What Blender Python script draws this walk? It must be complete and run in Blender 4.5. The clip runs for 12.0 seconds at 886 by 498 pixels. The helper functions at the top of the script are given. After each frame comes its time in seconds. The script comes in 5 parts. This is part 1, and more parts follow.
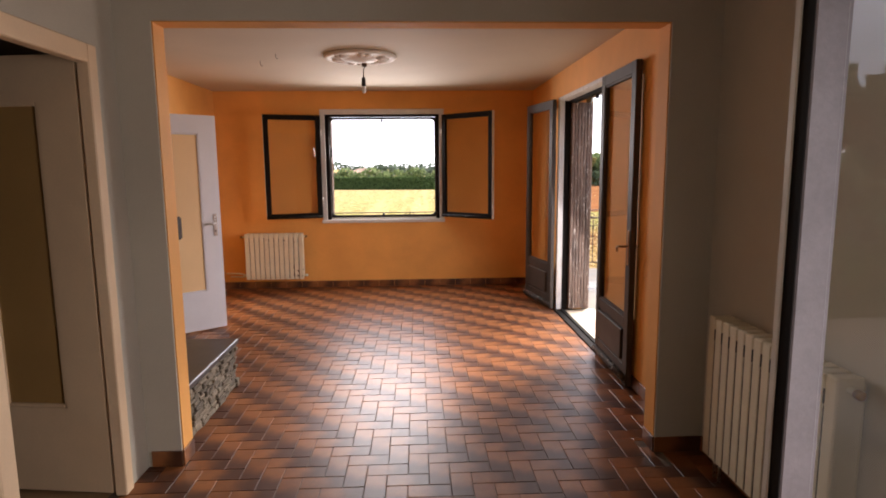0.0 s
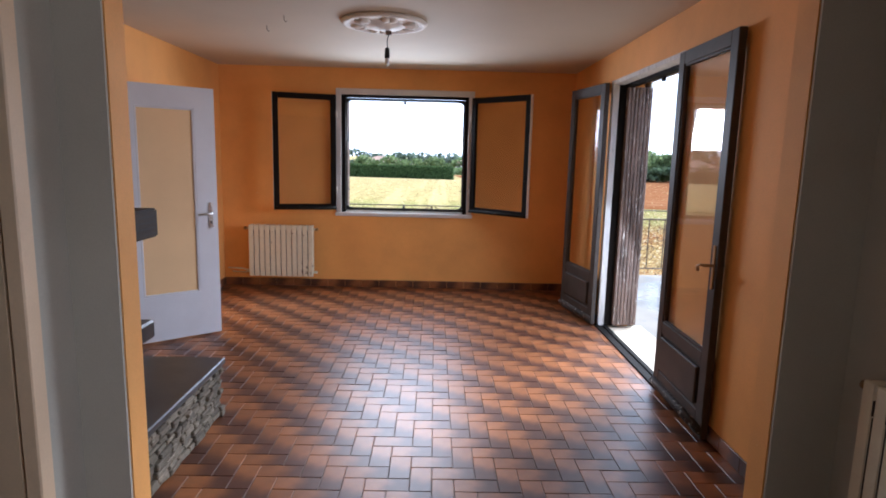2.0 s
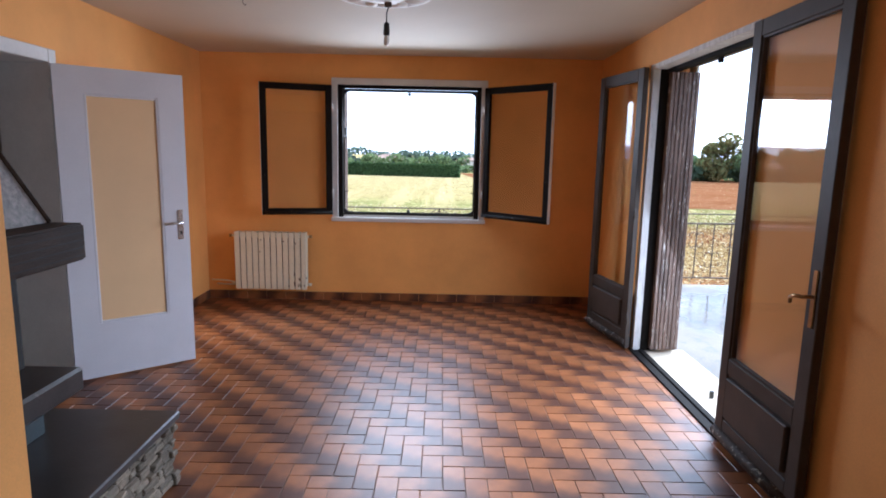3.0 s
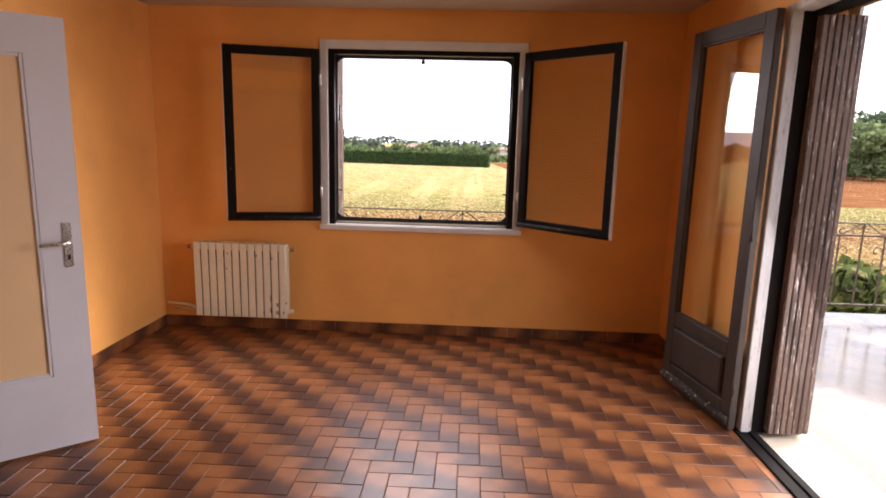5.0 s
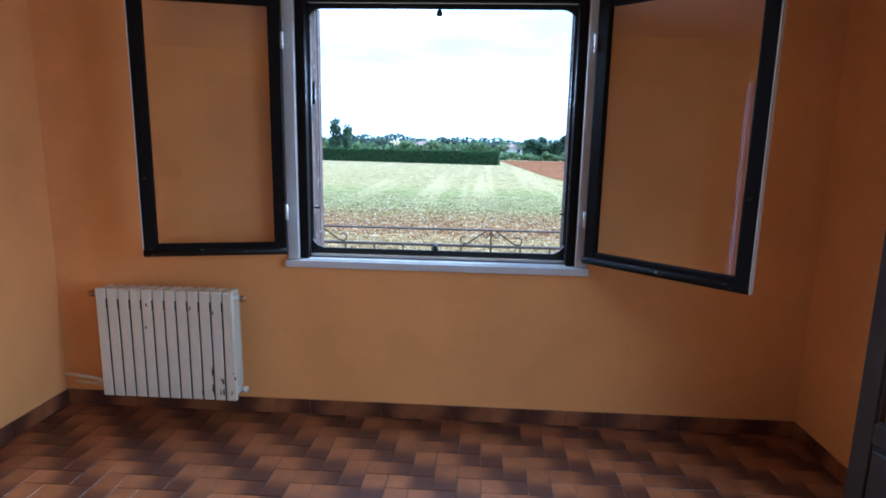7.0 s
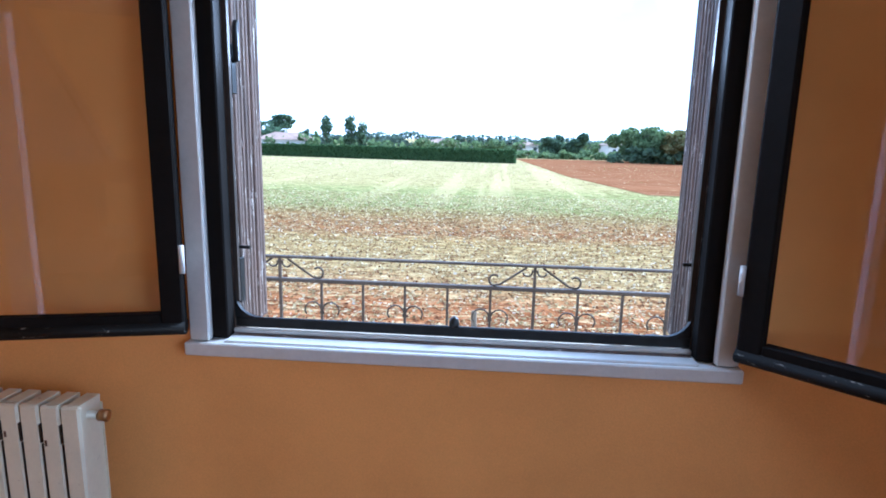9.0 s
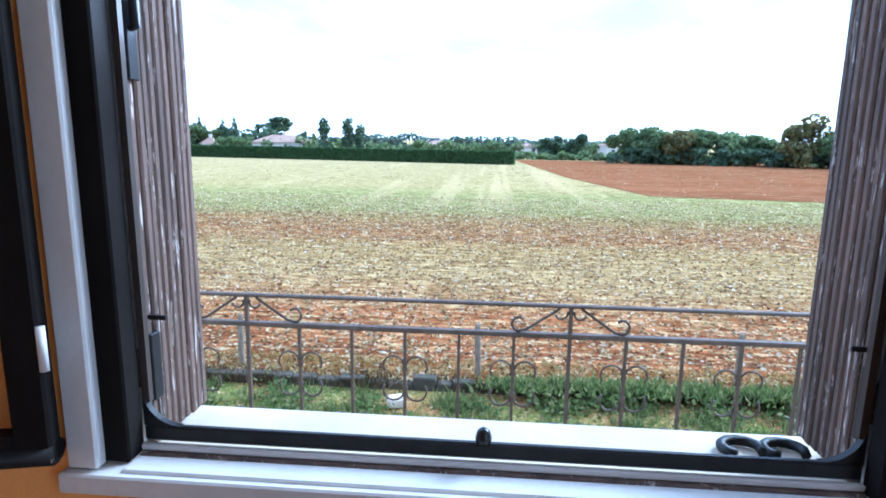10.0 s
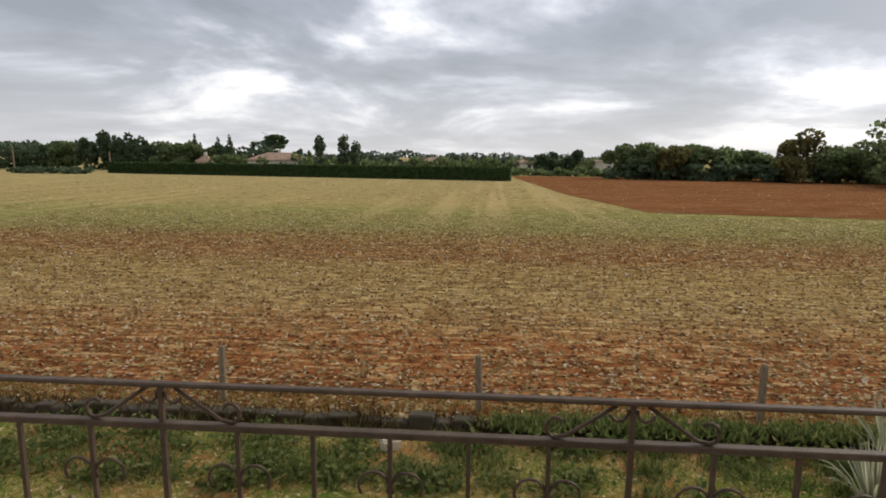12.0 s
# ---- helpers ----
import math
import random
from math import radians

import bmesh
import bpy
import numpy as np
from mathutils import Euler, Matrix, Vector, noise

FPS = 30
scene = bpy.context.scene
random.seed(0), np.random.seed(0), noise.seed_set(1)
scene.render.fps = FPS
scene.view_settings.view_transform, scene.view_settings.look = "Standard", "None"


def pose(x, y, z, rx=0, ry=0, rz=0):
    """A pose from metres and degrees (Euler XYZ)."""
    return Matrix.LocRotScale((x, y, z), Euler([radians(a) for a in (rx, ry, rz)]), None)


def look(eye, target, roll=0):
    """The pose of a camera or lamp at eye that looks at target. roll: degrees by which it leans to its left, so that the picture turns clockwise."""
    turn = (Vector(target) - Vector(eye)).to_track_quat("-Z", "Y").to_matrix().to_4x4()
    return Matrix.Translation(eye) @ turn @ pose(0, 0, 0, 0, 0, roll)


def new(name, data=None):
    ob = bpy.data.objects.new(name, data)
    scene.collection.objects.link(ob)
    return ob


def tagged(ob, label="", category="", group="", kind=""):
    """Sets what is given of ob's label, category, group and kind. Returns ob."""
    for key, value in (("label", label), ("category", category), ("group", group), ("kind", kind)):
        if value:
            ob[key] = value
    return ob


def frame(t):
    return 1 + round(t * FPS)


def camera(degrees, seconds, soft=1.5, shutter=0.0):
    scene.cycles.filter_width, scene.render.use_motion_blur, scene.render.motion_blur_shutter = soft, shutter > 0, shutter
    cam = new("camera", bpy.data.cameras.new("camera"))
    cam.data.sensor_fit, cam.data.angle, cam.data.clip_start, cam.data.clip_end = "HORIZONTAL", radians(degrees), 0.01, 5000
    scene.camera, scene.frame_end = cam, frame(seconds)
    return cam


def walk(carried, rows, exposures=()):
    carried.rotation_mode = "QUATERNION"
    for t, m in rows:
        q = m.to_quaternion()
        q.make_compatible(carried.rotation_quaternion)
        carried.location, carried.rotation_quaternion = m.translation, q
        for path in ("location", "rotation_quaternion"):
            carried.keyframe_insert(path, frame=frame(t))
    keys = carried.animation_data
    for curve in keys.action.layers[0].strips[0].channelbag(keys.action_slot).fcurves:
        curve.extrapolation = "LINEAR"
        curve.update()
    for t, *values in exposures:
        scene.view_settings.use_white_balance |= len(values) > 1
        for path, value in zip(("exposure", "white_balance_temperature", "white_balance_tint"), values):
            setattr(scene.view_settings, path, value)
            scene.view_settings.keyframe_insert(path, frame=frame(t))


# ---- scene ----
cam = camera(74.4, 12.0, soft=1.8)
PATH = [
    (0, (-0.024, -0.152, 1.543), (0.061, 1.827, 1.266), -0.5),
    (0.5, (-0.069, -0.059, 1.539), (0.019, 1.919, 1.264), -0.5),
    (1, (-0.149, 0.107, 1.545), (-0.053, 2.086, 1.267), -0.5),
    (1.5, (-0.142, 0.364, 1.529), (-0.053, 2.34, 1.237), 0.2),
    (2, (-0.107, 0.649, 1.542), (-0.074, 2.624, 1.231), 1.4),
    (2.5, (-0.138, 1.012, 1.543), (-0.119, 2.988, 1.229), 1.4),
    (4.5, (-0.072, 2.541, 1.53), (-0.124, 4.51, 1.182), 1.2),
    (5, (-0.078, 2.884, 1.535), (-0.163, 4.85, 1.179), 1.5),
    (5.5, (-0.138, 3.247, 1.536), (-0.232, 5.213, 1.177), 1.4),
    (6, (-0.164, 3.638, 1.51), (-0.264, 5.603, 1.151), 1.3),
    (6.5, (-0.21, 4.022, 1.544), (-0.311, 5.981, 1.157), 1.2),
    (7, (-0.246, 4.436, 1.514), (-0.361, 6.399, 1.15), 1.1),
    (9, (-0.363, 5.836, 1.486), (-0.528, 7.794, 1.114), 1.2),
    (9.5, (-0.406, 6.163, 1.482), (-0.572, 8.121, 1.11), 1.2),
    (10, (-0.463, 6.472, 1.501), (-0.624, 8.432, 1.134), 0.8),
    (10.5, (-0.467, 6.744, 1.489), (-0.626, 8.707, 1.137), 0.7),
    (11, (-0.469, 6.929, 1.505), (-0.642, 8.893, 1.164), 0.8),
    (11.5, (-0.523, 7.102, 1.503), (-0.688, 9.069, 1.181), 0.5),
    (12, (-0.537, 7.194, 1.511), (-0.687, 9.163, 1.199), 0.5),
]
EXPOSURES = [(0, 2.5, 6900, 18), (0.5, 2.55, 6000, 11), (1, 2.5, 6100, 13), (2.5, 2.4, 5100, 9), (4.5, 2.4, 6000, 14), (5.5, 2.4, 7000, 25), (6.5, 2.25, 4900, 10), (7, 2.25, 4150, 3), (9, 2.4, 4350, 5), (10, 2.2, 4400, 5), (10.5, 1.75, 5500, 8), (11, 1.42, 6300, 9), (11.5, 1.15, 7100, 10), (12, 0.48, 7000, 10)]
walk(cam, [(t, look(eye, aim, roll)) for t, eye, aim, roll in PATH], EXPOSURES)

# ---- world, sun, large lights ----
world = bpy.data.worlds.new("overcast_sky")
scene.world = world
world.use_nodes = True
wn, wl = world.node_tree.nodes, world.node_tree.links
wn.clear()


def node(nodes, kind, **values):
    n = nodes.new(kind)
    for key, value in values.items():
        n.inputs[key.replace("_", " ")].default_value = value
    return n


def ramp(nodes, stops):
    n = nodes.new("ShaderNodeValToRGB")
    el = n.color_ramp.elements
    while len(el) < len(stops):
        el.new(0.5)
    for e, (p, c) in zip(el, stops):
        e.position, e.color = p, (*c, 1)
    return n


def math_node(nodes, links, op, a, b=None):
    n = nodes.new("ShaderNodeMath")
    n.operation = op
    for i, v in enumerate((a, b)):
        if v is None:
            continue
        if isinstance(v, (int, float)):
            n.inputs[i].default_value = v
        else:
            links.new(v, n.inputs[i])
    return n.outputs[0]


def mix_rgb(nodes, links, fac, a, b, blend="MIX"):
    n = nodes.new("ShaderNodeMix")
    n.data_type, n.blend_type = "RGBA", blend
    for slot, v in ((0, fac), (6, a), (7, b)):
        if isinstance(v, (int, float)):
            n.inputs[slot].default_value = v
        elif isinstance(v, tuple):
            n.inputs[slot].default_value = (*v, 1)
        else:
            links.new(v, n.inputs[slot])
    return n.outputs[2]


SUN_UP, SUN_TURN = radians(34), radians(52)
sky = wn.new("ShaderNodeTexSky")
sky.sky_type, sky.sun_disc = "NISHITA", False
sky.sun_elevation, sky.sun_rotation = SUN_UP, SUN_TURN
coord = wn.new("ShaderNodeTexCoord")
sep = wn.new("ShaderNodeSeparateXYZ")
wl.new(coord.outputs["Generated"], sep.inputs[0])
lift = math_node(wn, wl, "ADD", math_node(wn, wl, "MAXIMUM", sep.outputs[2], 0.0), 0.2)
comb = wn.new("ShaderNodeCombineXYZ")
wl.new(math_node(wn, wl, "DIVIDE", sep.outputs[0], lift), comb.inputs[0])
wl.new(math_node(wn, wl, "DIVIDE", sep.outputs[1], lift), comb.inputs[1])
clouds = node(wn, "ShaderNodeTexNoise", Scale=0.8, Detail=9.0, Roughness=0.56, Distortion=0.3)
wl.new(comb.outputs[0], clouds.inputs["Vector"])
tone = ramp(wn, [(0.4, (0.31, 0.36, 0.45)), (0.48, (0.44, 0.5, 0.62)), (0.54, (0.76, 0.83, 0.99)), (0.62, (1.6, 1.66, 1.76))])
wl.new(clouds.outputs[0], tone.inputs[0])
haze = math_node(wn, wl, "POWER", math_node(wn, wl, "SUBTRACT", 1.0, math_node(wn, wl, "MAXIMUM", sep.outputs[2], 0.0)), 7.0)
cover = mix_rgb(wn, wl, math_node(wn, wl, "MULTIPLY", haze, 0.85), tone.outputs[0], (0.78, 0.81, 0.89))
aim = wn.new("ShaderNodeVectorMath")
aim.operation = "DOT_PRODUCT"
wl.new(coord.outputs["Generated"], aim.inputs[0])
aim.inputs[1].default_value = (math.sin(SUN_TURN) * math.cos(SUN_UP), math.cos(SUN_TURN) * math.cos(SUN_UP), math.sin(SUN_UP))
glow = math_node(wn, wl, "MULTIPLY", math_node(wn, wl, "POWER", math_node(wn, wl, "MAXIMUM", aim.outputs["Value"], 0.0), 10.0), 1.0)
cover = mix_rgb(wn, wl, 1.0, cover, mix_rgb(wn, wl, glow, (1.0, 1.0, 1.0), (2.0, 1.98, 1.95)), "MULTIPLY")
bg_sky = node(wn, "ShaderNodeBackground", Strength=0.07)
bg_cloud = node(wn, "ShaderNodeBackground", Strength=0.66)
wl.new(sky.outputs[0], bg_sky.inputs[0])
wl.new(cover, bg_cloud.inputs[0])
both = wn.new("ShaderNodeMixShader")
both.inputs[0].default_value = 0.92
wl.new(bg_sky.outputs[0], both.inputs[1])
wl.new(bg_cloud.outputs[0], both.inputs[2])
wout = wn.new("ShaderNodeOutputWorld")
wl.new(both.outputs[0], wout.inputs[0])

sun = new("sun", bpy.data.lights.new("sun", "SUN"))
sun.data.energy, sun.data.angle, sun.data.color = 1.4, radians(25), (1.0, 0.95, 0.86)
sun.matrix_world = look((math.sin(SUN_TURN) * 50, math.cos(SUN_TURN) * 50, math.tan(SUN_UP) * 50), (0, 0, 0))


def sky_lamp(name, eye, target, width, height, watts, colour=(0.98, 0.98, 1.0)):
    """Stands in for the sky's light in an opening."""
    lamp = new(name, bpy.data.lights.new(name, "AREA"))
    lamp.data.shape, lamp.data.size, lamp.data.size_y = "RECTANGLE", width, height
    lamp.data.energy, lamp.data.color, lamp.data.spread = watts, colour, radians(140)
    lamp.matrix_world = look(eye, target)
    return lamp


sky_lamp("window_daylight", (-0.46, 7.5, 1.92), (-0.46, 5.0, 1.1), 1.3, 0.48, 7.2)
sky_lamp("terrace_daylight", (1.52, 5.23, 1.15), (-1.5, 5.23, -0.5), 1.36, 1.95, 5.6)
sky_lamp("front_daylight", (1.6, 0.1, 1.15), (-1.0, 0.7, 0.4), 0.45, 1.9, 3.6)

# ---- materials ----


def material(name, colour, rough=0.6, metal=0.0, vary=0.15, scale=6.0, fine=90.0, bump=0.15, stretch=(1, 1, 1), other=None, spec=0.5, wear=None, wear_at=0.68, random=0.0, coords="Object"):
    """Two scales of variation on a base colour, fine relief, and worn spots."""
    m = bpy.data.materials.new(name)
    m.use_nodes = True
    n, l = m.node_tree.nodes, m.node_tree.links
    p = n["Principled BSDF"]
    tc, mp = n.new("ShaderNodeTexCoord"), n.new("ShaderNodeMapping")
    mp.inputs["Scale"].default_value = stretch
    l.new(n.new("ShaderNodeNewGeometry").outputs["Position"] if coords == "World" else tc.outputs[coords], mp.inputs[0])
    big = node(n, "ShaderNodeTexNoise", Scale=scale, Detail=5.0, Roughness=0.6)
    small = node(n, "ShaderNodeTexNoise", Scale=fine, Detail=4.0, Roughness=0.65)
    for k in (big, small):
        l.new(mp.outputs[0], k.inputs["Vector"])
    second = other or tuple(c * (1 - 2.2 * vary) for c in colour)
    spread = n.new("ShaderNodeMapRange")
    spread.inputs[1].default_value, spread.inputs[2].default_value = 0.3, 0.7
    l.new(big.outputs[0], spread.inputs[0])
    col = mix_rgb(n, l, spread.outputs[0], tuple(min(1, c * (1 + vary * 0.6)) for c in colour), second)
    grain = ramp(n, [(0.25, (1 - vary,) * 3), (0.75, (1 + vary,) * 3)])
    l.new(small.outputs[0], grain.inputs[0])
    col = mix_rgb(n, l, 1.0, col, grain.outputs[0], "MULTIPLY")
    if random:
        info = n.new("ShaderNodeObjectInfo")
        tint = ramp(n, [(0, (1 - random,) * 3), (1, (1 + random,) * 3)])
        l.new(info.outputs["Random"], tint.inputs[0])
        col = mix_rgb(n, l, 1.0, col, tint.outputs[0], "MULTIPLY")
    if wear:
        spots = node(n, "ShaderNodeTexNoise", Scale=scale * 4, Detail=6.0, Roughness=0.75)
        l.new(mp.outputs[0], spots.inputs["Vector"])
        edge = ramp(n, [(wear_at, (0, 0, 0)), (wear_at + 0.03, (1, 1, 1))])
        l.new(spots.outputs[0], edge.inputs[0])
        col = mix_rgb(n, l, edge.outputs[0], col, wear)
    l.new(col, p.inputs["Base Color"])
    p.inputs["Metallic"].default_value, p.inputs["Specular IOR Level"].default_value = metal, spec
    gloss = n.new("ShaderNodeMapRange")
    gloss.inputs[3].default_value, gloss.inputs[4].default_value = max(0.03, rough - 0.08), min(1, rough + 0.08)
    l.new(small.outputs[0], gloss.inputs[0])
    l.new(gloss.outputs[0], p.inputs["Roughness"])
    if bump:
        b = node(n, "ShaderNodeBump", Strength=bump, Distance=0.004)
        l.new(small.outputs[0], b.inputs["Height"])
        l.new(b.outputs[0], p.inputs["Normal"])
    return m


ORANGE = material("orange_wall_paint", (0.85, 0.405, 0.105), 0.75, vary=0.07, scale=1.6, fine=160, bump=0.25, wear=(0.84, 0.5, 0.22), wear_at=0.71)
GREY_WALL = material("grey_white_wall_paint", (0.505, 0.47, 0.395), 0.8, vary=0.05, scale=1.5, fine=150, bump=0.2)
CEIL = material("ceiling_paint", (0.56, 0.49, 0.385), 0.85, vary=0.03, scale=1.2, fine=120, bump=0.15)
PLASTER = material("white_plaster", (0.82, 0.79, 0.74), 0.7, vary=0.05, scale=9, fine=80, bump=0.3)
WHITE = material("worn_white_paint", (0.66, 0.64, 0.61), 0.45, vary=0.05, scale=5, fine=60, bump=0.2, wear=(0.35, 0.3, 0.26), wear_at=0.71)
LILAC = material("pale_grey_door_paint", (0.7, 0.69, 0.72), 0.4, vary=0.03, scale=3, fine=120, bump=0.08)
CREAM = material("cream_door_paint", (0.8, 0.59, 0.38), 0.45, vary=0.04, scale=3, fine=100, bump=0.1)
RAD = material("cream_radiator_enamel", (0.72, 0.67, 0.51), 0.42, vary=0.04, scale=8, fine=60, bump=0.08, wear=(0.28, 0.2, 0.14), wear_at=0.675)
TAUPE = material("taupe_window_paint", (0.058, 0.045, 0.037), 0.55, spec=0.25, vary=0.12, scale=6, fine=70, bump=0.2, wear=(0.5, 0.48, 0.45), wear_at=0.74)
CHIPPED = material("chipped_taupe_paint", (0.045, 0.036, 0.031), 0.6, spec=0.25, vary=0.2, scale=9, fine=70, bump=0.4, wear=(0.5, 0.48, 0.42), wear_at=0.57)
RUST = material("rusty_bare_metal", (0.12, 0.07, 0.045), 0.8, vary=0.25, scale=30, fine=150, bump=0.3)
WORN = material("flaking_white_paint", (0.7, 0.69, 0.67), 0.55, coords="World", vary=0.12, scale=2.2, fine=50, bump=0.6, stretch=(9, 9, 1), wear=(0.3, 0.26, 0.22), wear_at=0.6)
LEAFGREY = material("lilac_grey_door_paint", (0.2, 0.175, 0.185), 0.5, spec=0.35, vary=0.1, scale=6, fine=70, bump=0.2, wear=(0.6, 0.58, 0.55), wear_at=0.72)
DARK = material("dark_brown_window_paint", (0.011, 0.009, 0.008), 0.75, spec=0.1, vary=0.15, scale=6, fine=70, bump=0.2, wear=(0.22, 0.2, 0.18), wear_at=0.75)
DARKCHIP = material("scratched_dark_paint", (0.013, 0.011, 0.009), 0.65, spec=0.15, vary=0.2, scale=8, fine=70, bump=0.4, stretch=(0.5, 2, 2), wear=(0.25, 0.22, 0.18), wear_at=0.6)
BLACK = material("black_iron", (0.02, 0.02, 0.02), 0.5, metal=0.4, vary=0.2, scale=20, fine=150, bump=0.3)
IRON = material("weathered_brown_iron", (0.115, 0.08, 0.056), 0.55, spec=0.25, vary=0.2, scale=14, fine=120, bump=0.3, wear=(0.3, 0.27, 0.22), wear_at=0.72)
CHROME = material("satin_aluminium", (0.72, 0.71, 0.69), 0.28, metal=1.0, vary=0.05, scale=12, fine=150, bump=0.05)
BRASS = material("dull_brass", (0.42, 0.26, 0.12), 0.35, metal=1.0, vary=0.1, scale=12, fine=150, bump=0.05)
SHUTTER = material("weathered_shutter_paint", (0.18, 0.117, 0.088), 0.65, coords="World", vary=0.3, scale=3.0, fine=50, bump=0.9, stretch=(7, 7, 0.7), wear=(0.62, 0.55, 0.49), wear_at=0.59, random=0.12)
BEAM = material("dark_carved_beam", (0.042, 0.026, 0.017), 0.65, spec=0.15, vary=0.25, scale=4, fine=50, bump=0.6, stretch=(6, 1, 6))
SLATE = material("dark_slate_slab", (0.036, 0.032, 0.03), 0.33, vary=0.2, scale=7, fine=80, bump=0.15, wear=(0.07, 0.062, 0.056), wear_at=0.64)
STONE = material("rubble_stone", (0.185, 0.15, 0.11), 0.85, vary=0.25, scale=9, fine=60, bump=0.8, other=(0.1, 0.085, 0.06), random=0.35)
MORTAR = material("stone_mortar", (0.19, 0.165, 0.13), 0.95, vary=0.15, scale=20, fine=120, bump=0.5)
HOOD = material("rough_hood_render", (0.23, 0.2, 0.18), 0.55, vary=0.3, scale=40, fine=160, bump=0.9)
SOOT = material("sooty_firebrick", (0.03, 0.028, 0.026), 0.9, vary=0.3, scale=10, fine=80, bump=0.4)
TEAL = material("dark_green_grey_firebox", (0.045, 0.06, 0.065), 0.6, vary=0.15, scale=8, fine=80, bump=0.3)
GROUT = material("dark_grout", (0.19, 0.14, 0.105), 0.85, vary=0.2, scale=20, fine=140, bump=0.3)
CONCRETE = material("wet_concrete", (0.2, 0.165, 0.12), 0.6, vary=0.22, scale=1.3, fine=60, bump=0.12, wear=(0.13, 0.12, 0.105), wear_at=0.56)
n, l = CONCRETE.node_tree.nodes, CONCRETE.node_tree.links
pools = node(n, "ShaderNodeTexNoise", Scale=0.45, Detail=3.0)
tc = n.new("ShaderNodeTexCoord")
l.new(tc.outputs["Object"], pools.inputs["Vector"])
wet = ramp(n, [(0.5, (0.55, 0.55, 0.55)), (0.58, (0.08, 0.05, 0.05))])
l.new(pools.outputs[0], wet.inputs[0])
l.new(wet.outputs[0], n["Principled BSDF"].inputs["Roughness"])
SILL = material("cream_stone_sill", (0.6, 0.51, 0.38), 0.65, vary=0.07, scale=5, fine=80, bump=0.2)
RENDER = material("pale_outside_render", (0.66, 0.62, 0.55), 0.9, vary=0.08, scale=3, fine=90, bump=0.5)
TANPANE = material("frosted_amber_glass", (0.85, 0.58, 0.31), 0.35, vary=0.03, scale=2, fine=200, bump=0.12)
BROWNPANE = material("frosted_brown_glass", (0.42, 0.25, 0.09), 0.3, vary=0.05, scale=2, fine=200, bump=0.12)
PARQUET = material("light_brown_flooring", (0.36, 0.22, 0.11), 0.45, vary=0.12, scale=2, fine=40, bump=0.1)
PINE = material("brown_wood_ceiling", (0.22, 0.11, 0.05), 0.55, vary=0.2, scale=2, fine=30, bump=0.2, stretch=(1, 8, 1))
RUBBER_AND_SHADE = material("black_bakelite_and_slot_shade", (0.012, 0.012, 0.012), 0.35, vary=0.1, scale=10, fine=90, bump=0.05)
BULB = material("milky_bulb_glass", (0.8, 0.8, 0.78), 0.12, vary=0.02, scale=5, fine=50, bump=0.0)


def glass(name, tint=(1, 1, 1), rough=0.02, gain=1.0):
    m = bpy.data.materials.new(name)
    m.use_nodes = True
    n, l = m.node_tree.nodes, m.node_tree.links
    n.remove(n["Principled BSDF"])
    clear = n.new("ShaderNodeBsdfTransparent")
    clear.inputs[0].default_value = (*tint, 1)
    shine = n.new("ShaderNodeBsdfGlossy")
    shine.inputs["Roughness"].default_value = rough
    f = n.new("ShaderNodeLayerWeight")
    f.inputs[0].default_value = 0.5
    schlick = math_node(n, l, "ADD", math_node(n, l, "MULTIPLY", math_node(n, l, "POWER", f.outputs["Facing"], 5.0), 0.96 * gain), 0.045)
    mix = n.new("ShaderNodeMixShader")
    l.new(schlick, mix.inputs[0])
    l.new(clear.outputs[0], mix.inputs[1])
    l.new(shine.outputs[0], mix.inputs[2])
    l.new(mix.outputs[0], n["Material Output"].inputs[0])
    return m


GLASS = glass("window_glass", (0.97, 0.97, 0.96), gain=0.8)


def tile_material(name, single):
    """Glazed terracotta: one end of each tile fired dark; the map runs along the tile."""
    m = material(name, (0.29, 0.108, 0.036), 0.4, vary=0.14, scale=7, fine=60, bump=0.1, spec=0.5)
    n, l = m.node_tree.nodes, m.node_tree.links
    p = n["Principled BSDF"]
    base = p.inputs["Base Color"].links[0].from_socket
    uv = n.new("ShaderNodeUVMap")
    s = n.new("ShaderNodeSeparateXYZ")
    l.new(uv.outputs[0], s.inputs[0])
    info = n.new("ShaderNodeObjectInfo" if single else "ShaderNodeNewGeometry")
    chance = info.outputs["Random" if single else "Random Per Island"]
    tc = n.new("ShaderNodeTexCoord")
    wob = node(n, "ShaderNodeTexNoise", Scale=11.0, Detail=3.0)
    l.new(tc.outputs["Object"], wob.inputs["Vector"])
    at = math_node(n, l, "ADD", s.outputs[0], math_node(n, l, "MULTIPLY", math_node(n, l, "SUBTRACT", wob.outputs[0], 0.5), 0.3))
    at = math_node(n, l, "ADD", at, math_node(n, l, "MULTIPLY", math_node(n, l, "SUBTRACT", chance, 0.5), 0.18))
    burn = n.new("ShaderNodeMapRange")
    burn.interpolation_type = "SMOOTHSTEP"
    burn.inputs[1].default_value, burn.inputs[2].default_value = 0.28, 0.82
    l.new(at, burn.inputs[0])
    tint = ramp(n, [(0, (0.82, 0.8, 0.78)), (1, (1.15, 1.15, 1.15))])
    l.new(chance, tint.inputs[0])
    col = mix_rgb(n, l, 1.0, base, tint.outputs[0], "MULTIPLY")
    l.new(mix_rgb(n, l, burn.outputs[0], col, (0.075, 0.027, 0.014)), p.inputs["Base Color"])
    return m


TILE = tile_material("terracotta_tile", True)
TILE_REST = tile_material("terracotta_tiles_joined", False)

# ---- mesh helpers ----


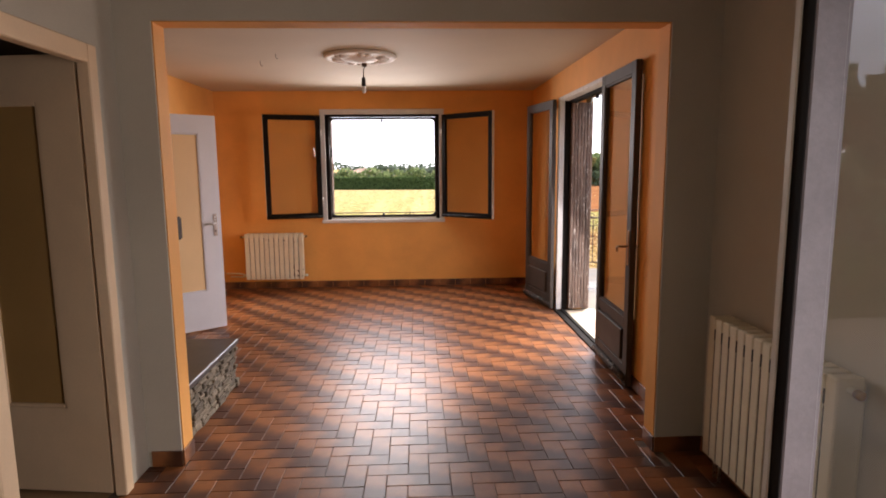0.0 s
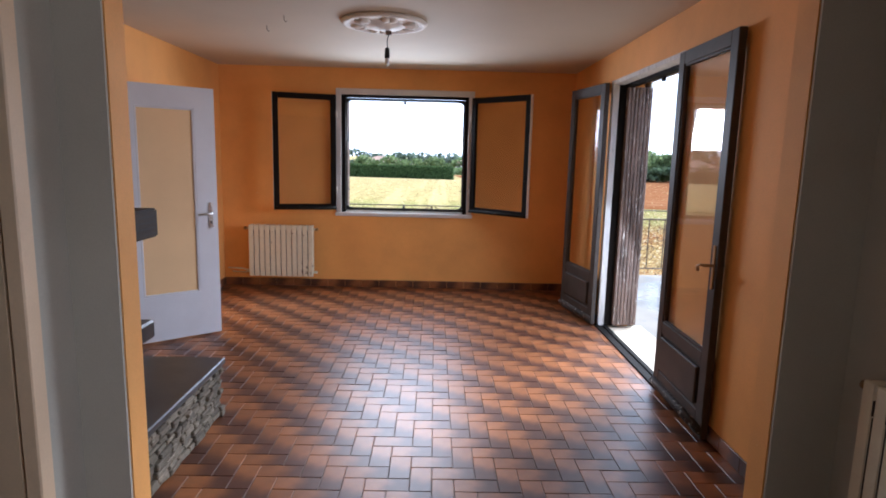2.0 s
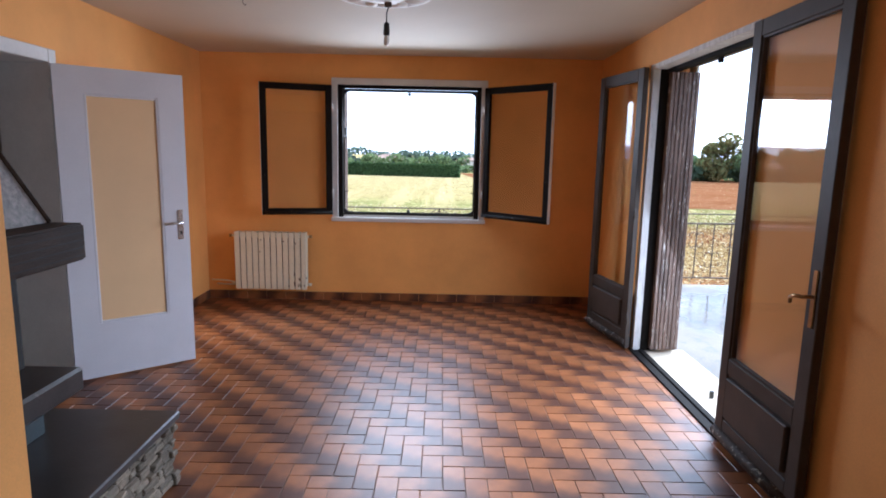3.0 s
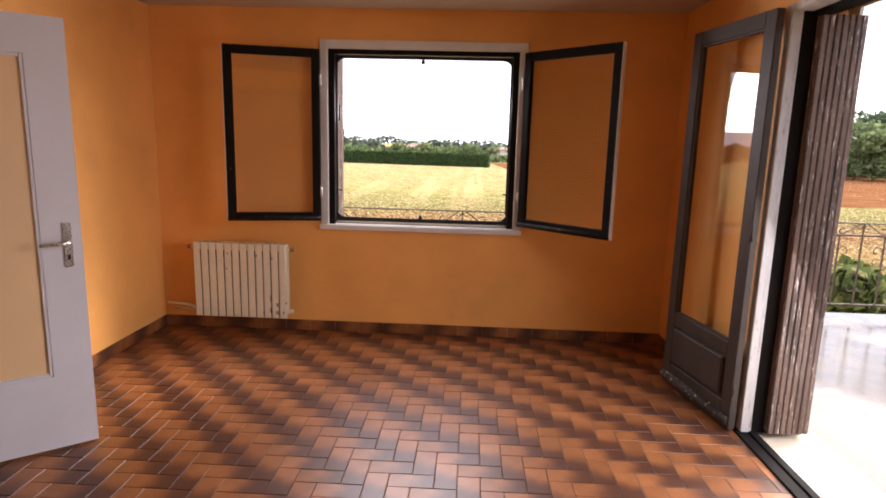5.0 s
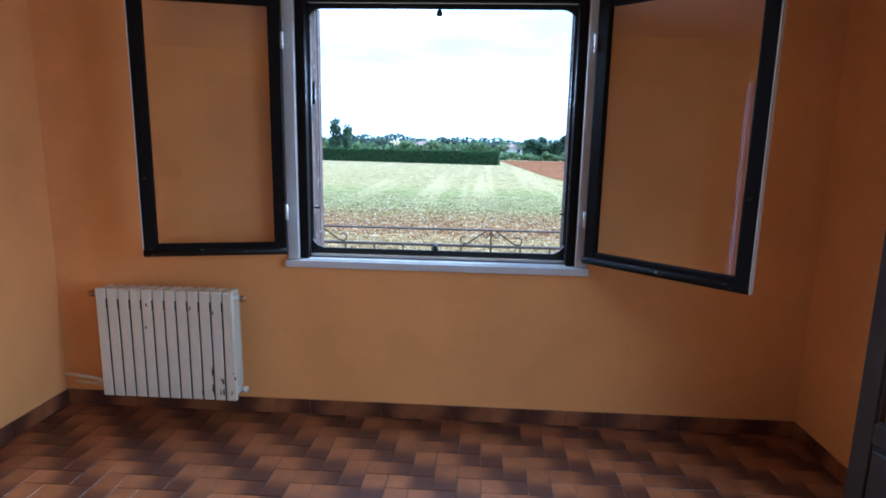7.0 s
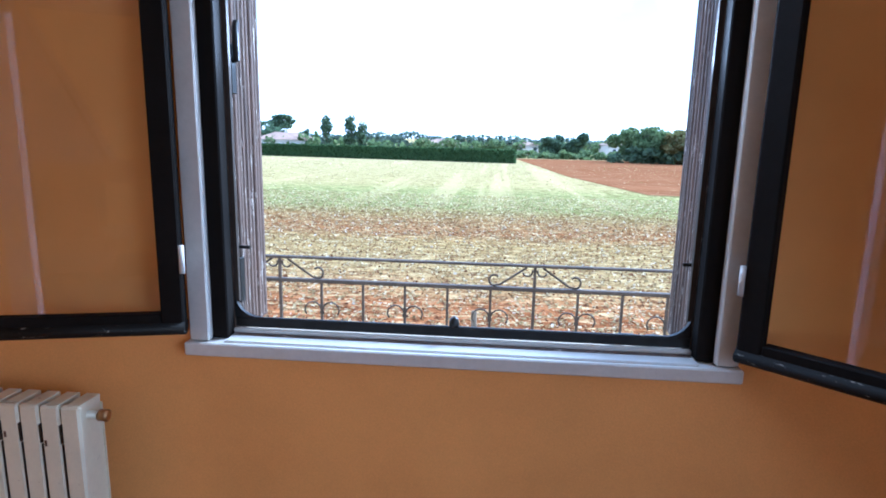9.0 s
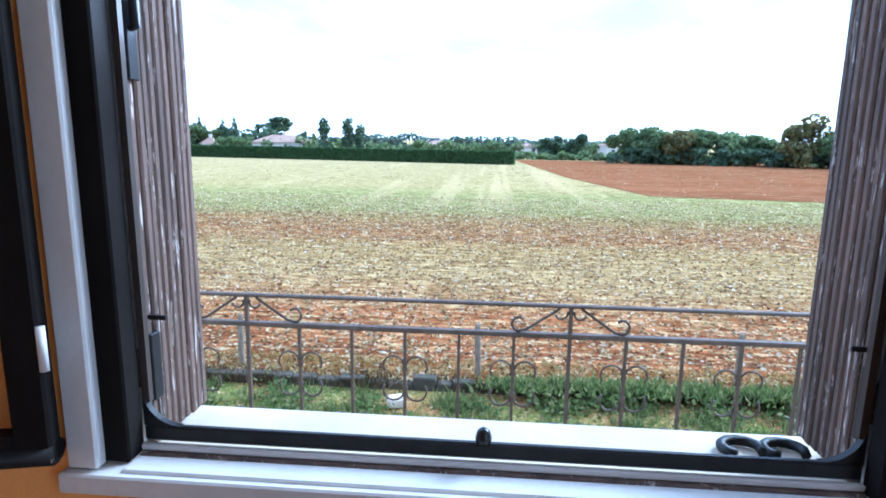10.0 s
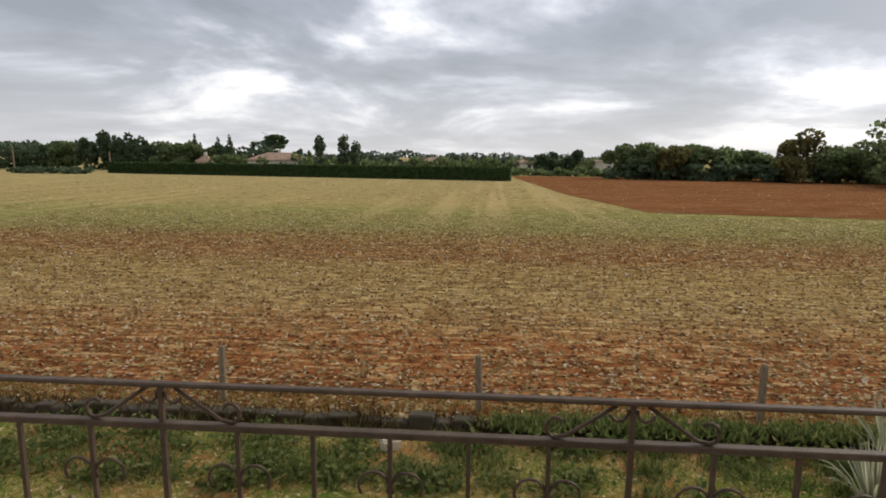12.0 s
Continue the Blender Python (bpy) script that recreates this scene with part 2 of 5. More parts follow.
def box(bm, x0, x1, y0, y1, z0, z1, m=None):
    v = [bm.verts.new((x, y, z)) for x in (x0, x1) for y in (y0, y1) for z in (z0, z1)]
    if m is not None:
        for k in v:
            k.co = m @ k.co
    for a, b, c, d in ((0, 1, 3, 2), (4, 6, 7, 5), (0, 4, 5, 1), (2, 3, 7, 6), (0, 2, 6, 4), (1, 5, 7, 3)):
        bm.faces.new((v[a], v[b], v[c], v[d]))
    return v


def bevelled(bm, width=0.004, segments=1):
    bmesh.ops.bevel(bm, geom=list(bm.edges), offset=width, segments=segments, affect="EDGES", clamp_overlap=True)
    return bm


def boxes(*dims, bevel=0.0, m=None):
    bm = bmesh.new()
    for d in dims:
        box(bm, *d, m=m)
    if bevel:
        bevelled(bm, bevel)
    return bm


def tube(bm, points, r, sides=6):
    """A round bar along points."""
    rings = []
    for i, p in enumerate(points):
        p = Vector(p)
        way = (Vector(points[min(i + 1, len(points) - 1)]) - Vector(points[max(i - 1, 0)])).normalized()
        up = Vector((0, 0, 1)) if abs(way.z) < 0.9 else Vector((0, 1, 0))
        a = way.cross(up).normalized()
        b = way.cross(a)
        rings.append([bm.verts.new(p + r * (math.cos(k) * a + math.sin(k) * b)) for k in (2 * math.pi * j / sides for j in range(sides))])
    for q, s in zip(rings, rings[1:]):
        for j in range(sides):
            bm.faces.new((q[j], q[(j + 1) % sides], s[(j + 1) % sides], s[j]))
    bm.faces.new(rings[0])
    bm.faces.new(rings[-1][::-1])
    return bm


def lathe(bm, profile, sides=24, m=None):
    rings = []
    for r, z in profile:
        rings.append([bm.verts.new((r * math.cos(2 * math.pi * j / sides), r * math.sin(2 * math.pi * j / sides), z)) for j in range(sides)])
    for q, s in zip(rings, rings[1:]):
        for j in range(sides):
            bm.faces.new((q[j], q[(j + 1) % sides], s[(j + 1) % sides], s[j]))
    for ring, flip in ((rings[0], True), (rings[-1], False)):
        bm.faces.new(ring[::-1] if flip else ring)
    if m is not None:
        for v in bm.verts:
            v.co = m @ v.co
    return bm


def meshed(name, bm, mat, smooth=False):
    bmesh.ops.recalc_face_normals(bm, faces=bm.faces)
    me = bpy.data.meshes.new(name)
    bm.to_mesh(me)
    bm.free()
    me.materials.append(mat)
    if smooth:
        for f in me.polygons:
            f.use_smooth = True
    return me


def part(name, bm, mat, parent, label="", smooth=False, at=None):
    ob = new(name, meshed(name, bm, mat, smooth))
    ob.parent = parent
    if at is not None:
        ob.matrix_basis = at
    return tagged(ob, label) if label else ob


def thing(name, at, label, category, group="", kind=""):
    ob = new(name)
    ob.empty_display_size = 0.1
    ob.matrix_basis = at
    return tagged(ob, label, category, group, kind)


def structure(name, bm, mat, label, category):
    return tagged(new(name, meshed(name, bm, mat)), label, category, kind="structure")


def along(a, b, z=0.0):
    """A pose at a on plan whose x axis runs to b."""
    return pose(a[0], a[1], z, 0, 0, math.degrees(math.atan2(b[1] - a[1], b[0] - a[0])))


# ---- the large structure ----
X0, X1, Y0, Y1, ZC = -2.55, 1.465, 2.93, 7.43, 2.505   # living room
FX0, FX1, FY0, FY1 = -1.45, 1.50, -2.2, 2.80          # front room
WX0, WX1, WZ0, WZ1 = -1.207, 0.288, 0.885, 2.235          # window hole
DY0, DY1, DZ = 4.46, 6.0, 2.245                       # terrace door hole
YO = 7.69                                             # outer face of the window wall
OX0, OX1, OZ = -1.272, 1.238, 2.24                      # wide opening

structure("wall_north", boxes((-2.85, WX0, Y1, YO, -2.5, 2.8), (WX1, 1.75, Y1, YO, -2.5, 2.8), (WX0, WX1, Y1, Y1 + 0.03, -2.5, WZ0 - 0.044), (WX0, WX1, Y1 + 0.03, YO, -2.5, WZ0 - 0.14), (WX0, WX1, Y1, YO, WZ1, 2.8)), ORANGE, "smooth wall painted bright orange with a window", "wall")
structure("wall_east", boxes((X1, 1.75, FY1 + 0.13, DY0, -0.1, 2.8), (X1, 1.75, DY1, Y1, -0.1, 2.8), (X1, 1.75, DY0, DY1, DZ, 2.8)), ORANGE, "smooth orange wall with a glazed terrace door", "wall")
structure("wall_west", boxes((-2.85, X0, Y0, 4.28, -0.1, 2.8), (-2.85, X0, 5.12, Y1, -0.1, 2.8), (-2.85, X0, 4.28, 5.12, 2.08, 2.8)), ORANGE, "smooth orange wall beside an inner door", "wall")
structure("wall_partition", boxes((OX1, 1.75, FY1 + 0.004, Y0, 0, 2.8), (-2.85, OX0, FY1 + 0.004, Y0, 0, 2.8), (OX0, OX1, FY1 + 0.004, Y0, OZ, 2.8)), ORANGE, "orange partition wall with a wide square opening", "wall")
structure("wall_partition_front", boxes((OX1 + 0.004, FX1, FY1 - 0.012, FY1, 0, 2.8), (FX0, OX0 - 0.004, FY1 - 0.012, FY1, 0, 2.8), (OX0 - 0.004, OX1 + 0.004, FY1 - 0.012, FY1, OZ + 0.004, 2.8)), GREY_WALL, "grey painted side of the partition wall", "wall")
LDY0, LDY1 = 1.80, 2.535
structure("wall_front_west", boxes((-1.52, FX0, FY0, LDY0, 0, 2.8), (-1.52, FX0, LDY1 + 0.04, FY1 - 0.012, 0, 2.8), (-1.52, FX0, LDY0, LDY1 + 0.04, 2.06, 2.8)), GREY_WALL, "grey painted wall with an inner doorway", "wall")
structure("wall_front_east", boxes((FX1, 1.8, 1.28, FY1 + 0.1, -0.1, 2.8), (FX1, 1.8, FY0, -0.15, -0.1, 2.8), (FX1, 1.8, -0.15, 1.28, DZ, 2.8)), GREY_WALL, "grey painted wall with a radiator and a terrace door", "wall")
structure("wall_front_south", boxes((-1.6, 1.8, FY0 - 0.2, FY0, -0.1, 2.8)), GREY_WALL, "plain grey wall", "wall")
structure("ceiling", boxes((X0, X1, Y0, Y1, ZC, ZC + 0.1)), CEIL, "off-white painted ceiling", "ceiling")
structure("ceiling_front", boxes((FX0, FX1, FY0, FY1 - 0.012, ZC, ZC + 0.1)), CEIL, "off-white painted ceiling of the front room", "ceiling")
structure("roof_slab", boxes((-4.6, 1.8, FY0 - 0.2, YO, 2.8, 2.95)), RENDER, "plain roof slab", "roof")
structure("side_room_walls", boxes((-3.6, -3.5, 0.2, 2.79, 0, 2.5), (-3.5, -1.52, 0.1, 0.2, 0, 2.5), (-3.5, -1.52, 2.79, 2.799, 0, 2.5)), GREY_WALL, "plain dim walls of the side room", "wall")
structure("side_room_ceiling", boxes((-3.5, -1.52, 0.2, 2.79, 2.5, 2.56)), PINE, "brown boarded ceiling of the side room", "ceiling")
structure("side_room_floor", boxes((-3.5, -1.52, 0.2, 2.79, -0.08, -0.002)), PARQUET, "light brown floor of the side room", "floor")
structure("passage_walls", boxes((-4.2, -4.1, 3.6, 6, 0, 2.5), (-4.1, -2.85, 3.5, 3.6, 0, 2.5), (-4.1, -2.85, 6, 6.1, 0, 2.5), (-4.1, -2.85, 3.6, 6, 2.5, 2.6), (-4.1, -2.55, 3.6, 6, -0.1, 0)), GREY_WALL, "plain dim passage behind the inner door", "wall")
structure("wall_outer_north", boxes((-2.85, WX0, YO + 0.002, YO + 0.02, -2.5, 2.8), (WX1, 1.75, YO + 0.002, YO + 0.02, -2.5, 2.8), (WX0, WX1, YO + 0.002, YO + 0.02, -2.5, WZ0 - 0.14), (WX0, WX1, YO + 0.002, YO + 0.02, WZ1, 2.8)), RENDER, "pale rendered outside wall", "wall")
structure("wall_outer_east", boxes((1.803, 1.82, 1.29, DY0, -2.5, 2.8), (1.803, 1.82, DY1, YO + 0.02, -2.5, 2.8), (1.803, 1.82, DY0, DY1, DZ, 2.8), (1.803, 1.82, FY0, -0.16, -2.5, 2.8)), RENDER, "pale rendered outside wall beside the terrace", "wall")
floor = structure("floor", boxes((X0 - 0.02, X1 + 0.25, Y0, Y1, -0.1, -0.004), (-1.52, 1.75, FY0, Y0, -0.1, -0.004)), GROUT, "brown herringbone terracotta tiled floor", "floor")

# ---- doors and windows ----


def lever_handle(parent, x, y, z, side, mat=CHROME):
    """A plate with a lever on one face of a leaf; side is +1 or -1 along the leaf's y axis."""
    h = part("handle", boxes((x - 0.018, x + 0.018, y, y + side * 0.008, z - 0.12, z + 0.09), bevel=0.002), mat, parent, "metal handle plate")
    bm = bmesh.new()
    tube(bm, [(x, y + side * 0.006, z), (x, y + side * 0.045, z), (x - 0.02, y + side * 0.055, z), (x - 0.115, y + side * 0.05, z - 0.004)], 0.009, 8)
    part("lever", bm, mat, h, smooth=True)
    part("keyhole", boxes((x - 0.006, x + 0.006, y + side * 0.0082, y + side * 0.0095, z - 0.085, z - 0.06)), RUBBER_AND_SHADE, h)


def hinge(parent, z, y, mat):
    bm = bmesh.new()
    tube(bm, [(-0.006, y, z - 0.045), (-0.006, y, z + 0.045)], 0.008, 8)
    part("hinge", bm, mat, parent, smooth=True)


def terrace_leaf(hinge_at, free_at, label, mat=TAUPE, handle=True, bar=1):
    """A tall glazed leaf with a solid kick panel."""
    w = math.dist(hinge_at, free_at)
    leaf = thing("glazed_door", along(hinge_at, free_at, 0.02), label, "door", "glazed terrace door leaves")
    h, t, s = 2.205, 0.042, 0.085
    for x0, x1 in ((0, s), (w - s, w)):
        part("stile", boxes((x0, x1, -t / 2, t / 2, 0, h), bevel=0.004), mat, leaf)
    part("top_rail", boxes((s, w - s, -t / 2 + 0.001, t / 2 - 0.001, h - 0.08, h), bevel=0.003), mat, leaf)
    part("middle_rail", boxes((s, w - s, -t / 2 + 0.001, t / 2 - 0.001, 0.4, 0.48), bevel=0.003), mat, leaf)
    part("bottom_rail", boxes((s, w - s, -t / 2 + 0.001, t / 2 - 0.001, 0, 0.14), bevel=0.003), mat, leaf)
    part("kick_panel", boxes((s - 0.01, w - s + 0.01, -0.012, 0.012, 0.13, 0.41), (s + 0.02, w - s - 0.02, -0.034, 0.034, 0.165, 0.385), bevel=0.006), mat, leaf)
    bm = bmesh.new()
    lathe(bm, [(0.001, 0), (0.028, 0), (0.028, w - 0.02), (0.001, w - 0.02)], 10, pose(0.01, bar * t / 2, 0.05, 0, 90, 0))
    part("weather_bar", bm, CHIPPED, leaf, "rounded weather bar with chipped paint", smooth=True)
    pane = part("pane", boxes((s - 0.01, w - s + 0.01, -0.002, 0.002, 0.47, h - 0.07)), GLASS, leaf, "clear glass pane")
    pane.visible_shadow = False
    bead = boxes((s, s + 0.012, -0.012, 0.012, 0.48, h - 0.08), (w - s - 0.012, w - s, -0.012, 0.012, 0.48, h - 0.08), (s + 0.012, w - s - 0.012, -0.012, 0.012, 0.48, 0.492), (s + 0.012, w - s - 0.012, -0.012, 0.012, h - 0.092, h - 0.08))
    part("glazing_bead", bead, mat, leaf)
    for z in (0.25, 1.1, 1.95):
        hinge(leaf, z, 0.02, mat)
    if handle:
        for side in (-1, 1):
            plate = part("handle", boxes((w - 0.05, w - 0.022, side * t / 2, side * (t / 2 + 0.006), 0.85, 1.09), bevel=0.002), BRASS, leaf, "brass handle plate")
            bm = bmesh.new()
            tube(bm, [(w - 0.036, side * t / 2, 0.98), (w - 0.036, side * (t / 2 + 0.05), 0.98), (w - 0.06, side * (t / 2 + 0.06), 0.98), (w - 0.1, side * (t / 2 + 0.06), 0.965), (w - 0.115, side * (t / 2 + 0.05), 0.94)], 0.008, 8)
            part("lever", bm, BRASS, plate, smooth=True)
    return leaf


terrace_leaf((1.442, 4.455), (1.422, 3.68), "taupe glazed terrace door leaf opened flat towards the orange wall", bar=-1)
terrace_leaf((1.405, 5.95), (1.27, 6.66), "taupe glazed terrace door leaf folded back into the corner", handle=False)
front_leaf = terrace_leaf((1.49, 1.275), (0.91, 1.25), "lilac-grey glazed door leaf standing open beside a radiator", mat=LEAFGREY, handle=False)


w = math.dist((1.49, 1.275), (0.91, 1.25))
part("edge_moulding", boxes((w - 0.03, w + 0.008, -0.045, -0.0215, 0, 2.205), bevel=0.003), WHITE, front_leaf, "white painted edge moulding")
part("edge_groove", boxes((w + 0.0005, w + 0.004, -0.021, 0.018, 0, 2.205)), DARK, front_leaf, "dark unpainted edge")


def terrace_frame(x, y0, y1, name):
    """White worn lining, threshold and outer dark stop of a terrace door."""
    f = thing(name, pose(0, 0, 0), "worn white wooden door lining with a metal threshold", "door frame", kind="structure")
    for a, b in ((y0 - 0.002, y0 + 0.055), (y1 - 0.055, y1 + 0.002)):
        part("jamb", boxes((x - 0.012, x + 0.045, a, b, 0.012, DZ), bevel=0.004), WORN, f)
    part("head", boxes((x - 0.012, x + 0.09, y0 + 0.055, y1 - 0.055, DZ - 0.035, DZ), bevel=0.004), WORN, f)
    for a, b in ((y0, y0 + 0.05), (y1 - 0.05, y1)):
        part("outer_jamb", boxes((x + 0.047, x + 0.17, a, b, 0.012, DZ - 0.02)), DARK, f)
    part("outer_head", boxes((x + 0.092, x + 0.15, y0 + 0.05, y1 - 0.05, DZ - 0.06, DZ - 0.02)), DARK, f)
    bm = bmesh.new()
    tube(bm, [(x + 0.16, y0 + 0.05, DZ - 0.05), (x + 0.16, y1 - 0.05, DZ - 0.05)], 0.009, 8)
    part("shutter_track", bm, DARK, f)
    part("latch_plate", boxes((x + 0.15, x + 0.17, (y0 + y1) / 2 - 0.02, (y0 + y1) / 2 + 0.02, DZ - 0.09, DZ - 0.055)), DARK, f)
    part("threshold", boxes((x - 0.03, x + 0.03, y0, y1, -0.003, 0.012), (x + 0.034, x + 0.075, y0, y1, -0.003, 0.02), bevel=0.003), DARK, f, "dark worn metal threshold")
    part("outer_sill", boxes((x + 0.08, x + 0.42, y0, y1, -0.05, 0.0), bevel=0.004), SILL, f)
    part("stop_block", boxes((x + 0.2, x + 0.225, 5.02, 5.045, 0.0, 0.05), bevel=0.003), RUBBER_AND_SHADE, f) if y1 > 5 else None


terrace_frame(X1, DY0, DY1, "door_frame_1")
terrace_frame(FX1, -0.15, 1.28, "door_frame_2")


def shutter(name, a, b, z0, z1, boards, label, group, hook=True):
    """A weathered leaf of narrow upright boards between plan points a and b."""
    w = math.dist(a, b)
    s = thing(name, along(a, b, z0), label, "shutter", group)
    step, h = w / boards, z1 - z0
    me = meshed("board", bevelled(boxes((0.002, step - 0.002, -0.011, 0.011, 0, h)), 0.004), SHUTTER)
    for i in range(boards):
        o = new("board", me)
        o.parent = s
        o.matrix_basis = pose(i * step, random.uniform(-0.003, 0.003), 0)
    for z in (0.12, h - 0.18):
        part("ledge", boxes((0.01, w - 0.01, 0.013, 0.032, z, z + 0.08), bevel=0.003), SHUTTER, s)
    if hook:
        for z in (0.1, h * 0.55):
            part("hinge_plate", boxes((0.0, 0.03, -0.02, -0.012, z, z + 0.14), bevel=0.002), BLACK, s)
        bm = bmesh.new()
        tube(bm, [(0.012, -0.016, h * 0.62), (0.012, -0.03, h * 0.62), (0.012, -0.03, h * 0.62 + 0.09), (0.02, -0.03, h * 0.62 + 0.11)], 0.009, 6)
        part("latch", bm, BLACK, s, smooth=True)
        part("pin", boxes((0.005, 0.011, -0.05, -0.012, 0.27, 0.279)), BLACK, s)
    return s


shutter("door_shutter", (1.575, 5.905), (1.80, 5.925), 0.03, 2.19, 7, "folded grey-brown slatted shutter with flaking paint", "terrace shutters", hook=False)
shutter("door_shutter", (1.575, 5.94), (1.80, 5.96), 0.03, 2.19, 7, "grey-brown slatted shutter leaf folded behind another", "terrace shutters", hook=False)
shutter("window_shutter", (-1.15, 7.53), (-1.142, 7.745), 0.872, 2.2, 9, "weathered brown board shutter with flaked paint, folded open", "window shutters")
right = shutter("window_shutter", (0.234, 7.745), (0.232, 7.53), 0.872, 2.2, 9, "weathered grey board shutter, folded open", "window shutters", hook=False)
for z in (0.1, 0.68):
    part("hinge_plate", boxes((0.215, 0.24, -0.02, -0.012, z, z + 0.14), bevel=0.002), BLACK, right)
part("pin", boxes((0.225, 0.231, -0.05, -0.012, 0.27, 0.279)), BLACK, right)


def window_frame():
    f = thing("window_1", pose(0, 0, 0), "open window with white trim and dark wooden frame", "window", kind="structure")
    for a, b in ((WX0 - 0.035, WX0 + 0.025), (WX1 - 0.025, WX1 + 0.035)):
        part("trim", boxes((a, b, Y1 - 0.018, Y1 + 0.01, WZ0, WZ1 + 0.045), bevel=0.004), WHITE, f, "white painted trim")
    part("trim", boxes((WX0 + 0.025, WX1 - 0.025, Y1 - 0.018, Y1 + 0.01, WZ1 - 0.02, WZ1 + 0.045), bevel=0.004), WHITE, f, "white painted trim")
    part("window_sill", boxes((WX0 - 0.045, WX1 + 0.045, Y1 - 0.035, Y1 + 0.03, WZ0 - 0.042, WZ0 - 0.002), (WX0 + 0.07, WX1 - 0.07, Y1 - 0.02, Y1 + 0.037, WZ0 - 0.01, WZ0 + 0.004), bevel=0.004), WHITE, f, "white painted inner sill")
    for a, b in ((WX0, WX0 + 0.07), (WX1 - 0.07, WX1)):
        part("jamb", boxes((a, b, Y1 + 0.012, Y1 + 0.062, WZ0, WZ1), bevel=0.004), DARK, f, "dark painted jamb")
    part("head", boxes((WX0 + 0.05, WX1 - 0.05, Y1 + 0.012, Y1 + 0.062, WZ1 - 0.05, WZ1), bevel=0.004), DARK, f, "dark painted head")
    part("threshold", boxes((WX0 + 0.07, WX1 - 0.07, Y1 + 0.039, Y1 + 0.062, WZ0 - 0.139, WZ0 + 0.006), bevel=0.003), SHUTTER, f, "worn bare wooden bottom rail")
    part("rebate_strip", boxes((WX0 + 0.07, WX1 - 0.07, Y1 + 0.047, Y1 + 0.061, WZ0 + 0.007, WZ0 + 0.02), bevel=0.003), WHITE, f, "pale strip on the bottom rail")
    part("bottom_bar", boxes((WX0 + 0.07, WX1 - 0.07, Y1 + 0.062, Y1 + 0.078, WZ0 + 0.02, WZ0 + 0.052), bevel=0.004), BLACK, f, "black iron bottom bar")
    part("top_bar", boxes((WX0 + 0.07, WX1 - 0.07, Y1 + 0.064, Y1 + 0.078, WZ1 - 0.078, WZ1 - 0.052), bevel=0.004), BLACK, f, "black iron top bar")
    for x, d in ((WX0 + 0.07, 1), (WX1 - 0.07, -1)):
        for z, u in ((WZ0 + 0.052, 1), (WZ1 - 0.078, -1)):
            bm = bmesh.new()
            rim = [bm.verts.new((x + d * c, Y1 + 0.064, z + u * e)) for c, e in [(0, 0)] + [(0.075 - 0.075 * math.sin(k), 0.075 - 0.075 * math.cos(k)) for k in (math.pi / 2 * j / 8 for j in range(9))]]
            bm.faces.new(rim)
            ext = bmesh.ops.extrude_face_region(bm, geom=list(bm.faces))
            bmesh.ops.translate(bm, verts=[v for v in ext["geom"] if isinstance(v, bmesh.types.BMVert)], vec=(0, 0.014, 0))
            part("corner_bracket", bm, BLACK, f, "rounded black corner bracket")
        part("shutter_rail", boxes((min(x, x + d * 0.014), max(x, x + d * 0.014), Y1 + 0.066, Y1 + 0.08, WZ0 + 0.1, WZ1 - 0.09)), TAUPE, f)
    for z in (WZ0 + 0.062, WZ1 - 0.1):
        bm = bmesh.new()
        lathe(bm, [(0.014, 0), (0.016, 0.012), (0.012, 0.026), (0.004, 0.032)], 12, pose(-0.465, Y1 + 0.066, z - 0.01))
        part("catch", bm, RUBBER_AND_SHADE, f, smooth=True)
    part("outer_sill", boxes((WX0 - 0.03, WX1 + 0.03, Y1 + 0.066, 7.768, WZ0 - 0.13, WZ0 - 0.035), bevel=0.006), SILL, f, "cream stone outer sill")
    for x in (0.085, 0.172):
        bm = bmesh.new()
        tube(bm, [(x + 0.042 * math.cos(k), 7.672 + 0.034 * math.sin(k), WZ0 - 0.022) for k in (radians(-30 + 30 * j) for j in range(10))], 0.011, 6)
        part("iron_scroll", bm, BLACK, f, "loose curl of flat iron", smooth=True)


window_frame()
structure("window_reveal", boxes((WX0 - 0.001, WX0 + 0.02, Y1 + 0.066, YO, WZ0 - 0.03, WZ1), (WX1 - 0.02, WX1 + 0.001, Y1 + 0.066, YO, WZ0 - 0.03, WZ1), (WX0 + 0.02, WX1 - 0.02, Y1 + 0.066, YO, WZ1 - 0.03, WZ1 + 0.001)), RENDER, "pale outer window reveal", "wall")


